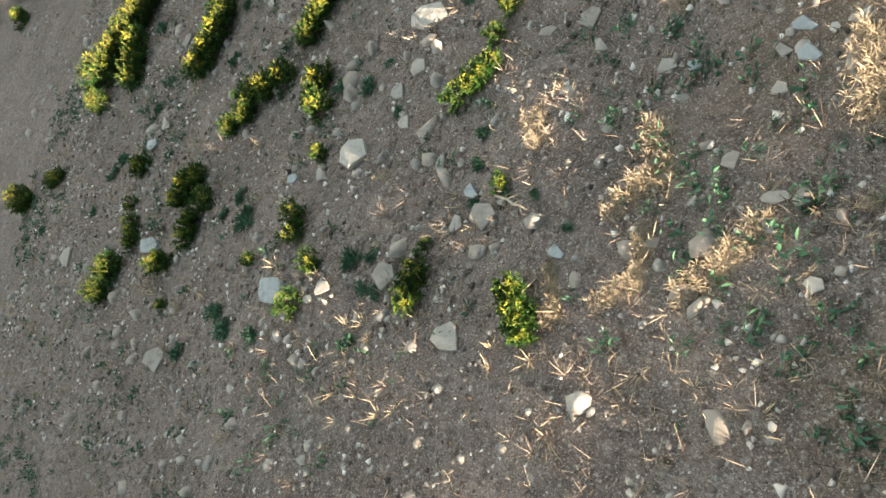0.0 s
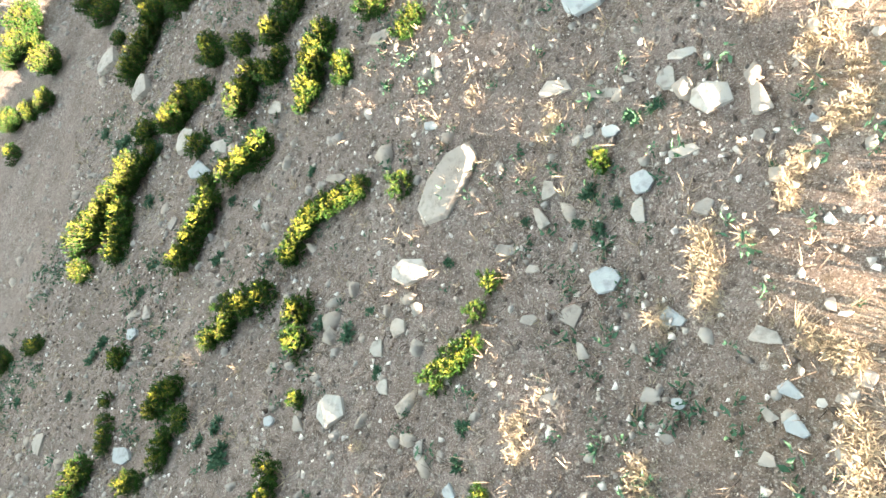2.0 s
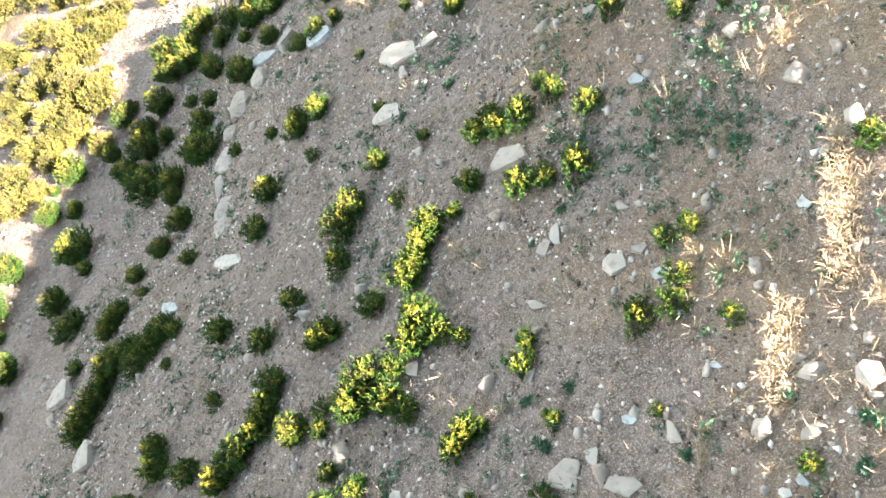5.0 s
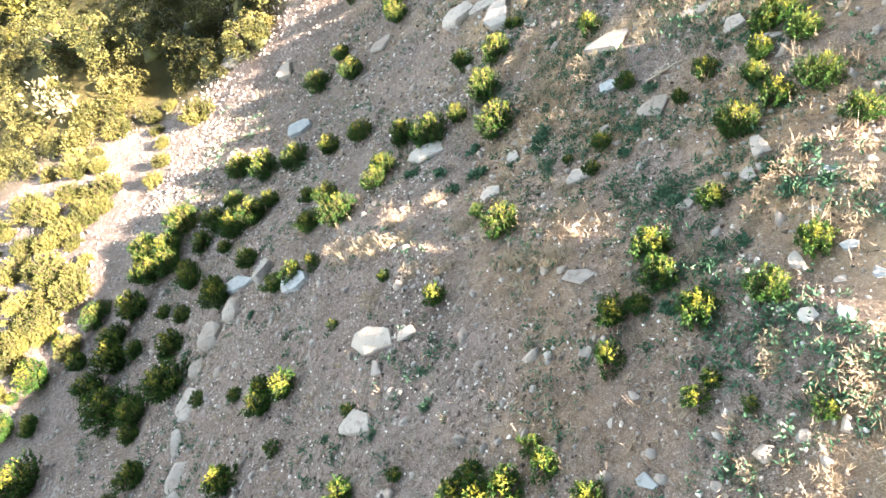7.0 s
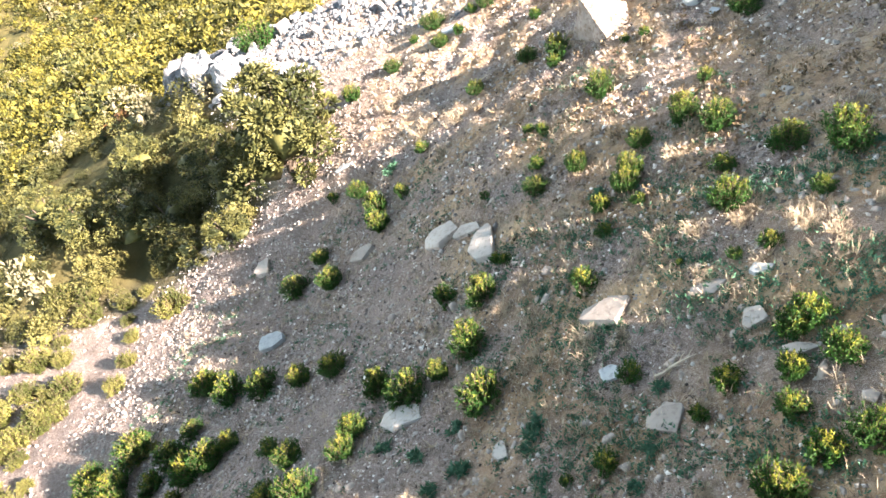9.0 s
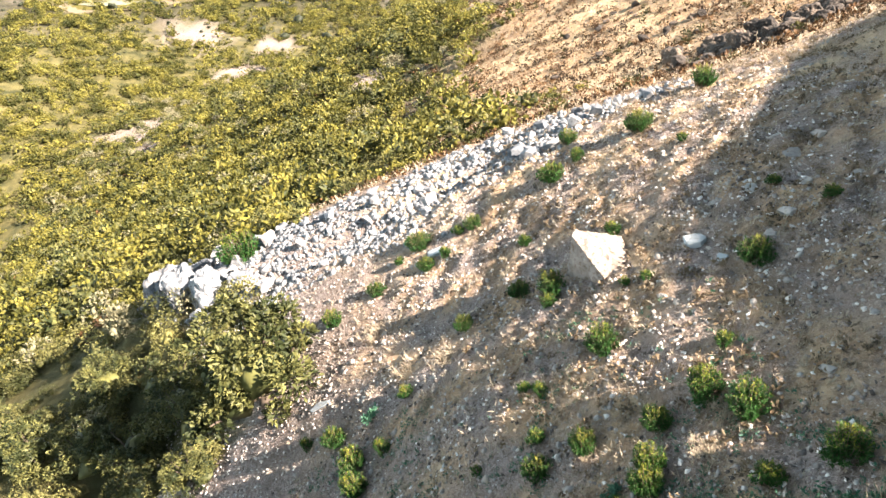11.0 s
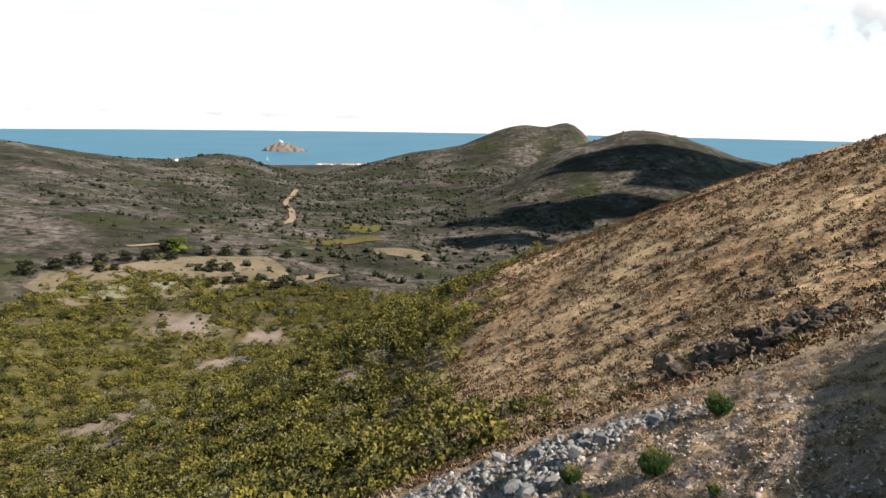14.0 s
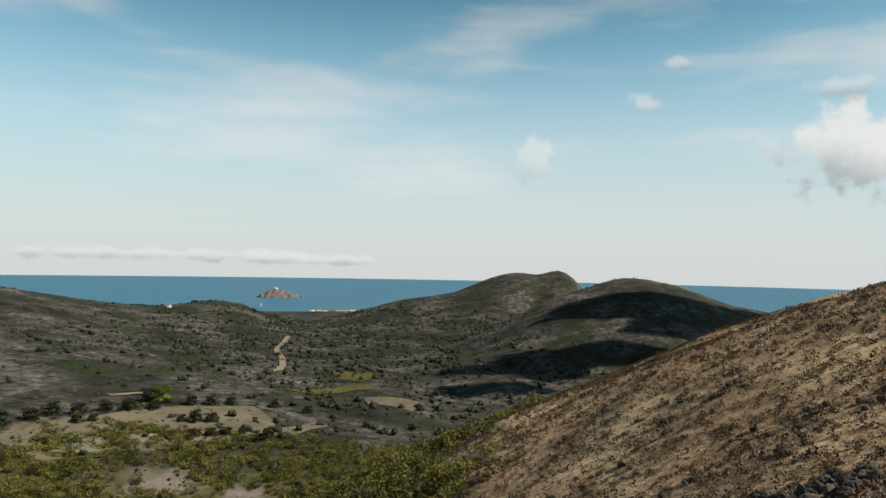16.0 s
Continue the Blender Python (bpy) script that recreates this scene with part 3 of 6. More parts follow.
def rough_stone(rng, flat):
    """A small stone of twelve corners."""
    g = (1 + math.sqrt(5)) / 2
    v = np.array([(-1, g, 0), (1, g, 0), (-1, -g, 0), (1, -g, 0), (0, -1, g), (0, 1, g), (0, -1, -g), (0, 1, -g), (g, 0, -1), (g, 0, 1), (-g, 0, -1), (-g, 0, 1)]) / 3.8
    t = np.array([(0, 11, 5), (0, 5, 1), (0, 1, 7), (0, 7, 10), (0, 10, 11), (1, 5, 9), (5, 11, 4), (11, 10, 2), (10, 7, 6), (7, 1, 8),
                  (3, 9, 4), (3, 4, 2), (3, 2, 6), (3, 6, 8), (3, 8, 9), (4, 9, 5), (2, 4, 11), (6, 2, 10), (8, 6, 7), (9, 8, 1)])
    v = v * rng.uniform(0.6, 1.3, (12, 1)) * np.array([1, rng.uniform(0.55, 1), flat * rng.uniform(0.7, 1.2)])
    return v, t


def chip(rng):
    """A pebble of six corners."""
    v = np.array([(1, 0, 0), (-1, 0, 0), (0, 1, 0), (0, -1, 0), (0, 0, 1), (0, 0, -1)]) * 0.5
    v = v * rng.uniform(0.6, 1.2, (6, 1)) + rng.normal(0, 0.08, (6, 3))
    t = np.array([(0, 2, 4), (2, 1, 4), (1, 3, 4), (3, 0, 4), (2, 0, 5), (1, 2, 5), (3, 1, 5), (0, 3, 5)])
    return v * np.array([1, 0.8, 0.5]), t


def copy_to(model, m):
    """A copy of a thing at the pose m, which also gives its size."""
    s = model.scale
    return copy_thing(model, m @ Matrix.Diagonal((1 / s.x, 1 / s.y, 1 / s.z, 1)))


def part(name, mesh, parent, label=""):
    ob = new(name, mesh)
    ob.parent = parent
    return tagged(ob, label)

# ---- where single things stand: x, y, width (and length) in metres ----
SHRUBS_A = [
    (-4.27, -0.71, 0.23), (0.61, -0.69, 0.34), (-1.87, -0.57, 0.32), (0.58, -0.55, 0.34), (-5.91, -0.52, 0.55),
    (-0.42, -0.51, 0.30), (0.55, -0.40, 0.34), (-0.39, -0.35, 0.30), (-0.35, -0.19, 0.30), (-5.80, -0.16, 0.55),
    (-1.62, -0.09, 0.28), (-4.52, -0.07, 0.39), (-2.60, -0.05, 0.22), (-0.24, 0.08, 0.15), (-1.93, 0.26, 0.33),
    (-3.99, 0.30, 0.33), (-5.34, 0.32, 0.30), (-3.98, 0.46, 0.33), (-5.39, 0.48, 0.30), (-1.93, 0.54, 0.33),
    (-3.96, 0.63, 0.33), (-5.46, 0.65, 0.30), (0.51, 0.67, 0.19), (-3.72, 0.89, 0.37), (-4.31, 0.98, 0.44),
    (-5.62, 0.99, 0.28), (-4.15, 1.15, 0.44), (-1.67, 1.33, 0.30), (-4.00, 1.33, 0.44), (-9.96, 1.48, 0.80),
    (-5.55, 1.70, 0.40), (0.10, 1.72, 0.31),
]
SHRUBS_B = [
    (-8.76, 1.82, 0.37), (0.22, 1.83, 0.31), (-8.54, 1.88, 0.44), (0.33, 1.93, 0.31), (-1.75, 2.03, 0.48),
    (0.44, 2.04, 0.31), (-3.38, 2.07, 0.37), (-3.11, 2.18, 0.37), (0.51, 2.41, 0.25), (-1.80, 2.45, 0.49),
    (-3.06, 2.50, 0.46), (-2.74, 2.60, 0.45), (-2.43, 2.68, 0.44), (0.66, 2.72, 0.26), (-2.16, 3.25, 0.22),
    (-2.06, 3.31, 0.40), (-7.46, 3.42, 0.63), (-4.39, 3.45, 0.55), (-1.94, 3.51, 0.39), (-1.82, 3.70, 0.39),
    (-4.26, 3.77, 0.55), (-6.49, 3.79, 0.60), (-1.70, 3.86, 0.39), (-1.71, 3.90, 0.39), (1.74, 3.90, 0.26),
    (-1.47, 3.95, 0.39), (-1.24, 4.03, 0.38), (-0.37, 4.07, 0.35), (-4.11, 4.10, 0.55), (-1.02, 4.12, 0.37),
    (-6.51, 4.18, 0.61), (-7.49, 4.23, 0.80),
]
SHRUBS_C = [
    (-3.96, 4.42, 0.55), (-7.92, 4.53, 0.51), (-6.57, 4.60, 0.62), (-7.27, 4.61, 0.79), (-4.13, 4.82, 0.40),
    (-3.49, 4.94, 0.60), (-7.02, 4.97, 0.79), (-3.17, 5.07, 0.59), (-2.89, 5.23, 0.58), (-6.76, 5.32, 0.78),
    (-6.52, 5.69, 0.78), (-4.57, 5.74, 0.55), (-2.05, 5.79, 0.32), (2.77, 5.89, 0.24), (-6.10, 6.01, 0.42),
    (-1.34, 6.01, 0.35), (-1.96, 6.05, 0.56), (-1.38, 6.23, 0.42), (3.37, 6.27, 0.27), (-3.51, 6.39, 0.66),
    (-0.41, 6.40, 0.38), (3.44, 6.44, 0.33), (-1.84, 6.47, 0.56), (-6.39, 6.53, 0.58), (-2.03, 6.58, 0.48),
    (-5.47, 6.59, 0.68), (-0.29, 6.59, 0.39), (-2.89, 6.69, 0.52), (3.91, 6.74, 0.27), (-3.30, 6.79, 0.65),
    (-5.29, 6.80, 0.68), (-1.95, 6.86, 0.48),
]
SHRUBS_D = [
    (-2.69, 6.98, 0.36), (-5.10, 6.99, 0.68), (-1.79, 7.01, 0.52), (-4.73, 7.03, 0.56), (-0.88, 7.09, 0.52),
    (0.99, 7.23, 0.30), (1.74, 7.30, 0.29), (-0.45, 7.41, 0.34), (-2.89, 7.59, 0.60), (-13.14, 7.61, 0.60),
    (3.77, 7.61, 0.20), (-0.87, 7.62, 0.31), (-3.76, 7.69, 0.53), (-4.57, 7.75, 0.60), (0.83, 7.89, 0.40),
    (-2.56, 7.94, 0.59), (0.95, 8.08, 0.41), (1.10, 8.12, 0.28), (-4.68, 8.13, 0.62), (1.92, 8.16, 0.24),
    (2.84, 8.16, 0.16), (-2.48, 8.18, 0.43), (-1.05, 8.22, 0.33), (-1.52, 8.25, 0.65), (-2.24, 8.30, 0.53),
    (0.22, 8.39, 0.40), (-2.27, 8.45, 0.43), (-1.08, 8.52, 0.31), (-0.53, 8.54, 0.66), (-0.08, 8.56, 0.55),
    (-2.16, 8.67, 0.54), (-7.70, 8.70, 0.73),
]
SHRUBS_E = [
    (1.63, 8.84, 0.33), (-13.80, 8.90, 0.80), (-0.36, 8.91, 0.67), (-3.44, 8.92, 0.36), (-12.81, 8.96, 0.55),
    (-0.00, 9.00, 0.37), (-7.59, 9.05, 0.73), (3.56, 9.06, 0.23), (-2.10, 9.07, 0.55), (1.72, 9.15, 0.33),
    (-13.10, 9.19, 0.60), (2.85, 9.22, 0.38), (-12.16, 9.26, 0.64), (3.16, 9.29, 0.31), (0.95, 9.34, 0.28),
    (0.23, 9.37, 0.59), (-7.44, 9.40, 0.74), (0.64, 9.45, 0.49), (3.26, 9.63, 0.35), (-1.34, 9.71, 0.49),
    (0.40, 9.71, 0.60), (-7.34, 9.78, 0.74), (-1.12, 9.79, 0.48), (-2.54, 9.94, 0.48), (-5.21, 9.95, 0.29),
    (-0.39, 10.12, 0.42), (3.23, 10.15, 0.28), (3.47, 10.21, 0.29), (-6.27, 10.22, 0.70), (-7.24, 10.24, 0.84),
    (-3.69, 10.38, 0.59), (0.17, 10.44, 0.55),
]
SHRUBS_F = [
    (-6.86, 10.45, 0.82), (-9.10, 10.47, 0.46), (-5.95, 10.55, 0.70), (-1.95, 10.57, 0.47), (0.27, 10.72, 0.55),
    (4.91, 10.74, 0.33), (-12.57, 10.80, 1.10), (-5.25, 10.80, 0.37), (-5.64, 10.87, 0.69), (0.37, 11.02, 0.56),
    (-1.09, 11.13, 0.52), (0.48, 11.33, 0.57), (-8.15, 11.37, 0.64), (0.88, 11.45, 0.32), (1.78, 11.55, 0.44),
    (2.12, 11.55, 0.43), (-14.91, 11.57, 0.72), (2.54, 11.57, 0.51), (-8.07, 11.64, 0.64), (1.11, 11.88, 0.42),
    (-10.14, 11.91, 0.92), (-7.99, 11.92, 0.64), (-1.10, 11.95, 0.66), (-14.51, 12.00, 1.21), (-13.86, 12.07, 0.57),
    (-0.07, 12.11, 0.31), (-0.96, 12.32, 0.67), (-7.27, 12.35, 0.34), (2.75, 12.61, 0.41), (-3.31, 12.76, 0.60),
    (1.57, 12.81, 0.48), (1.90, 12.85, 0.48),
]
SHRUBS_G = [
    (1.23, 12.86, 0.44), (-5.65, 12.88, 0.51), (-11.51, 13.00, 1.00), (-14.49, 13.03, 1.36), (-7.85, 13.08, 0.57),
    (2.35, 13.08, 0.38), (1.44, 13.10, 0.41), (-0.49, 13.11, 0.45), (4.87, 13.21, 0.23), (0.37, 13.28, 0.27),
    (2.23, 13.36, 0.27), (4.36, 13.41, 0.21), (3.93, 13.56, 0.32), (-3.17, 13.75, 0.62), (-7.11, 13.79, 0.66),
    (4.14, 13.80, 0.29), (-10.84, 14.17, 0.55), (-2.08, 14.21, 0.33), (3.26, 14.37, 0.43), (-6.54, 14.51, 0.71),
    (-0.50, 14.57, 0.30), (-14.46, 14.65, 1.14), (4.23, 14.75, 0.50), (4.92, 14.81, 0.49), (3.40, 15.06, 0.49),
    (-11.59, 15.09, 1.42), (3.70, 15.11, 0.36), (-2.65, 15.25, 0.57), (5.56, 15.40, 0.52), (4.02, 15.46, 0.45),
    (-2.06, 15.52, 0.56), (-2.64, 15.65, 0.51),
]
SHRUBS_H = [
    (-3.55, 15.83, 0.39), (-7.57, 15.94, 0.74), (4.03, 16.05, 0.52), (-4.88, 16.19, 0.43), (0.95, 16.42, 0.46),
    (-7.69, 16.55, 0.91), (-1.12, 16.67, 0.24), (4.99, 16.80, 0.50), (-12.66, 16.92, 0.58), (-8.00, 16.95, 0.67),
    (-13.86, 17.08, 1.05), (-9.06, 17.08, 1.31), (-6.48, 17.11, 1.27), (-12.81, 17.29, 0.61), (-0.07, 17.42, 0.29),
    (6.86, 17.55, 0.58), (2.20, 17.89, 0.65), (-10.39, 18.06, 1.17), (-14.23, 18.34, 0.52), (5.84, 18.39, 0.67),
    (1.79, 18.63, 0.29), (-6.98, 18.68, 0.94), (3.87, 18.75, 0.33), (-3.13, 18.81, 0.60), (6.44, 18.81, 0.53),
    (-2.53, 18.83, 0.58), (6.98, 18.89, 0.64), (-2.00, 18.95, 0.42), (-9.87, 19.04, 1.18), (-13.55, 19.07, 1.18),
    (-9.01, 19.27, 0.63), (3.56, 19.39, 0.23),
]
SHRUBS_I = [
    (-11.71, 19.40, 0.75), (4.17, 19.54, 0.41), (6.45, 19.59, 0.45), (-5.38, 19.61, 0.80), (-7.08, 19.90, 0.65),
    (5.54, 19.99, 0.35), (-10.34, 20.10, 0.98), (-5.79, 20.27, 0.75), (6.69, 20.28, 0.47), (-12.79, 20.35, 0.74),
    (7.25, 20.36, 0.59), (-8.16, 20.41, 0.52), (6.01, 20.46, 0.54), (-4.55, 20.67, 0.71), (-1.60, 20.76, 0.85),
    (-2.48, 20.90, 0.73), (6.98, 21.12, 0.55), (-9.86, 21.20, 1.11), (7.23, 21.20, 0.62), (4.91, 21.25, 0.45),
    (-11.72, 21.33, 0.85), (-7.26, 21.35, 0.91), (-0.68, 21.69, 0.70), (-7.56, 21.94, 0.74), (2.41, 22.01, 0.86),
    (-2.17, 22.08, 0.76), (-6.05, 22.25, 0.50), (-0.50, 22.29, 0.72), (-9.35, 22.64, 1.13), (-2.98, 22.71, 0.54),
    (-8.71, 22.78, 0.99), (-9.95, 22.81, 1.06),
]
SHRUBS_J = [
    (0.81, 22.92, 0.96), (-5.77, 23.05, 1.03), (-7.32, 23.14, 0.76), (1.49, 23.20, 0.63), (6.97, 23.21, 0.30),
    (7.48, 23.22, 0.42), (-5.13, 23.25, 1.01), (-9.85, 23.52, 1.17), (-8.99, 23.53, 1.04), (6.20, 23.55, 0.19),
    (-0.01, 23.64, 0.76), (-4.57, 23.65, 0.70), (2.23, 23.81, 0.95), (-10.32, 24.07, 1.11), (-7.01, 24.13, 0.89),
    (4.68, 24.18, 0.61), (8.64, 24.26, 0.45), (4.62, 24.48, 0.38), (-8.79, 24.88, 1.20), (7.41, 24.88, 0.81),
    (-6.49, 24.92, 0.67), (-1.51, 25.27, 0.87), (2.61, 25.41, 0.85), (-2.67, 25.44, 0.80), (9.52, 25.52, 0.91),
    (5.37, 25.72, 0.40), (-4.09, 25.90, 0.96), (1.70, 26.07, 0.62), (8.86, 26.16, 0.80), (7.73, 26.17, 0.55),
    (-5.47, 26.27, 1.14), (6.18, 26.31, 0.36),
]
SHRUBS_K = [
    (3.25, 26.39, 0.34), (3.07, 26.58, 0.35), (5.47, 26.75, 0.60), (6.06, 27.03, 0.68), (-6.79, 27.13, 1.09),
    (6.22, 27.56, 0.70), (8.18, 28.11, 0.87), (6.69, 28.64, 0.73), (4.25, 28.81, 0.68), (5.26, 28.86, 0.67),
    (7.68, 28.93, 0.82), (2.91, 29.77, 0.27), (4.34, 29.77, 0.44), (8.50, 30.18, 0.43), (-2.39, 30.31, 1.06),
    (-4.03, 31.12, 1.01), (4.65, 31.35, 0.41), (4.27, 31.69, 0.38), (-0.67, 31.80, 0.97), (6.26, 31.89, 0.85),
    (-3.08, 32.11, 0.75), (10.15, 32.81, 0.74), (0.15, 32.90, 0.55), (-0.85, 32.91, 1.01), (12.28, 33.92, 0.48),
    (7.90, 34.03, 0.39), (7.41, 34.32, 0.32), (-1.69, 34.59, 0.96), (0.87, 34.86, 0.57), (-2.92, 35.25, 0.50),
    (5.46, 35.37, 0.54), (11.74, 35.87, 0.43),
]
SHRUBS_L = [
    (5.70, 36.12, 0.88), (2.94, 36.87, 0.71), (4.81, 36.98, 0.75), (7.87, 37.68, 0.55), (5.36, 40.29, 0.52),
    (-2.63, 41.42, 1.01), (11.10, 41.49, 0.42), (1.57, 42.24, 0.81), (-0.67, 42.24, 0.72), (2.35, 42.43, 0.58),
    (0.28, 43.46, 0.49), (2.93, 43.53, 0.59), (3.61, 43.63, 0.83), (6.91, 43.89, 1.16), (1.20, 44.22, 0.99),
    (10.51, 44.73, 1.22), (8.09, 44.85, 0.71), (8.16, 47.42, 0.91), (14.49, 48.76, 1.14), (-10.03, 52.95, 2.64),
]
SHRUBS = SHRUBS_A + SHRUBS_B + SHRUBS_C + SHRUBS_D + SHRUBS_E + SHRUBS_F + SHRUBS_G + SHRUBS_H + SHRUBS_I + SHRUBS_J + SHRUBS_K + SHRUBS_L
BUSHES_A = [
    (-16.96, 19.48, 1.45), (-15.11, 19.97, 1.05), (-12.38, 20.07, 1.03), (-15.12, 20.75, 1.12), (-16.55, 20.85, 1.46),
    (-15.73, 21.08, 1.09), (-14.16, 21.28, 1.39), (-14.80, 21.63, 1.47), (-11.62, 21.72, 0.78), (-16.15, 22.53, 1.49),
    (-14.67, 22.71, 1.09), (-13.45, 22.74, 1.53), (-13.79, 23.71, 1.16), (-14.99, 23.75, 1.80), (-15.83, 24.42, 1.75),
    (-13.84, 24.68, 0.68), (-19.81, 24.76, 1.37), (-8.71, 24.89, 1.26), (-18.21, 25.18, 1.57), (-15.29, 26.18, 0.88),
    (-16.92, 26.59, 1.32), (-18.49, 26.68, 1.29), (-17.45, 26.82, 0.94), (-16.35, 27.12, 1.55), (-15.58, 28.08, 1.56),
    (-15.04, 28.59, 1.35), (-16.32, 28.82, 1.08), (-18.57, 29.15, 1.64), (-22.54, 29.25, 2.00), (-12.35, 29.39, 1.04),
    (-16.41, 30.19, 1.11), (-15.46, 30.31, 1.46),
]
BUSHES_B = [
    (-17.86, 30.51, 1.49),
]
BUSHES = BUSHES_A + BUSHES_B
ROSETTES_A = [
    (-3.75, -1.33, 0.35), (-1.09, -0.99, 0.28), (-2.43, -0.98, 0.30), (-2.94, -0.98, 0.40), (-3.11, -0.74, 0.41),
    (-0.81, -0.45, 0.25), (-0.95, -0.39, 0.25), (-1.12, -0.06, 0.36), (-0.85, -0.04, 0.25), (1.07, 0.20, 0.15),
    (0.25, 0.49, 0.17), (-2.78, 0.50, 0.49), (0.81, 0.52, 0.16), (0.57, 0.56, 0.16), (-3.27, 0.64, 0.26),
    (-8.74, 0.70, 0.28), (0.31, 0.89, 0.23), (-3.00, 0.89, 0.34), (-6.85, 0.94, 0.25), (0.37, 1.24, 0.23),
    (-0.24, 1.33, 0.19), (-6.41, 1.64, 0.42), (-0.60, 1.70, 0.20), (-6.21, 1.97, 0.36), (-1.01, 2.15, 0.36),
    (-1.44, 2.26, 0.31), (-0.74, 2.43, 0.18), (-5.48, 2.88, 0.29), (0.23, 2.97, 0.19), (1.72, 3.16, 0.24),
    (1.53, 3.28, 0.17), (1.05, 3.35, 0.16),
]
ROSETTES_B = [
    (-3.60, 3.37, 0.35), (-5.36, 3.38, 0.29), (1.86, 3.45, 0.17), (1.64, 3.60, 0.25), (-4.81, 3.64, 0.28),
    (2.08, 4.34, 0.26), (2.26, 4.41, 0.23), (-3.47, 4.43, 0.26), (-1.83, 4.59, 0.23), (-5.93, 4.80, 0.44),
    (-4.07, 5.97, 0.28), (-5.99, 6.04, 0.46), (3.38, 6.35, 0.33), (-7.36, 6.51, 0.59), (3.54, 6.57, 0.27),
    (0.69, 6.64, 0.17), (3.86, 6.98, 0.28), (0.18, 7.03, 0.20), (4.06, 7.11, 0.28), (0.99, 7.14, 0.30),
    (-8.40, 7.17, 0.47), (-0.04, 7.30, 0.19), (4.10, 7.57, 0.20), (3.01, 7.73, 0.18), (1.81, 7.87, 0.27),
    (4.27, 7.98, 0.24), (1.67, 8.38, 0.21), (2.11, 8.51, 0.21), (-0.81, 8.54, 0.31), (1.91, 10.52, 0.16),
    (4.67, 10.62, 0.29), (2.29, 10.94, 0.20),
]
ROSETTES_C = [
    (4.09, 11.24, 0.27), (4.85, 13.45, 0.20), (-0.03, 14.01, 0.24), (-0.95, 14.14, 0.26), (0.84, 14.30, 0.32),
    (4.00, 14.93, 0.31), (0.74, 14.97, 0.24), (4.56, 15.51, 0.32), (4.83, 15.76, 0.33), (5.07, 15.76, 0.33),
    (5.74, 16.44, 0.43), (6.08, 16.46, 0.34), (5.75, 16.99, 0.40), (4.68, 17.01, 0.37), (6.18, 17.22, 0.36),
    (4.64, 17.35, 0.48), (-3.72, 18.16, 0.38), (4.50, 19.01, 0.39), (4.81, 19.63, 0.40), (1.30, 19.89, 0.51),
    (1.94, 20.28, 0.65), (3.12, 20.36, 0.50), (3.28, 20.72, 0.64), (5.25, 20.79, 0.43), (1.05, 20.89, 0.55),
    (1.87, 21.36, 0.49), (0.32, 21.43, 0.51), (3.87, 24.56, 0.42), (7.58, 25.07, 0.54), (5.51, 27.22, 0.61),
    (-0.38, 34.72, 0.81),
]
ROSETTES = ROSETTES_A + ROSETTES_B + ROSETTES_C
TUFTS_A = [
    (-3.91, -0.75, 0.22), (0.88, -0.61, 0.20), (0.92, -0.61, 0.13), (0.92, -0.55, 0.13), (0.92, -0.48, 0.13),
    (1.26, -0.47, 0.20), (1.34, -0.41, 0.20), (0.92, -0.41, 0.13), (1.80, -0.37, 0.24), (1.42, -0.36, 0.19),
    (0.92, -0.35, 0.13), (1.53, -0.30, 0.17), (1.49, -0.30, 0.19), (1.89, -0.29, 0.23), (0.92, -0.28, 0.13),
    (1.98, -0.22, 0.23), (1.55, -0.21, 0.17), (0.91, -0.21, 0.13), (2.06, -0.14, 0.23), (0.91, -0.14, 0.13),
    (1.56, -0.13, 0.17), (2.14, -0.06, 0.23), (1.58, -0.05, 0.17), (2.22, 0.01, 0.23), (1.60, 0.04, 0.17),
    (2.31, 0.08, 0.23), (1.62, 0.12, 0.17), (2.93, 0.25, 0.18), (1.44, 0.37, 0.25), (1.54, 0.44, 0.25),
    (1.64, 0.50, 0.25), (1.81, 0.57, 0.24),
]
TUFTS_B = [
    (1.74, 0.57, 0.25), (1.81, 0.72, 0.25), (1.81, 0.88, 0.25), (-0.76, 0.89, 0.16), (3.05, 0.93, 0.28),
    (1.81, 1.04, 0.25), (0.87, 1.05, 0.22), (3.06, 1.08, 0.29), (0.86, 1.19, 0.22), (3.08, 1.23, 0.29),
    (0.84, 1.33, 0.22), (3.10, 1.38, 0.29), (3.12, 1.54, 0.29), (3.18, 1.97, 0.20), (3.12, 2.01, 0.20),
    (3.06, 2.06, 0.20), (3.00, 2.10, 0.20), (2.94, 2.15, 0.20), (2.13, 2.25, 0.27), (2.42, 2.43, 0.27),
    (2.43, 2.57, 0.27), (2.43, 2.71, 0.27), (2.43, 2.86, 0.28), (2.71, 2.98, 0.13), (2.44, 3.02, 0.28),
    (3.00, 3.22, 0.17), (3.44, 3.32, 0.20), (3.02, 3.34, 0.23), (3.08, 3.46, 0.23), (3.14, 3.59, 0.23),
    (3.42, 3.94, 0.26), (3.50, 4.00, 0.26),
]
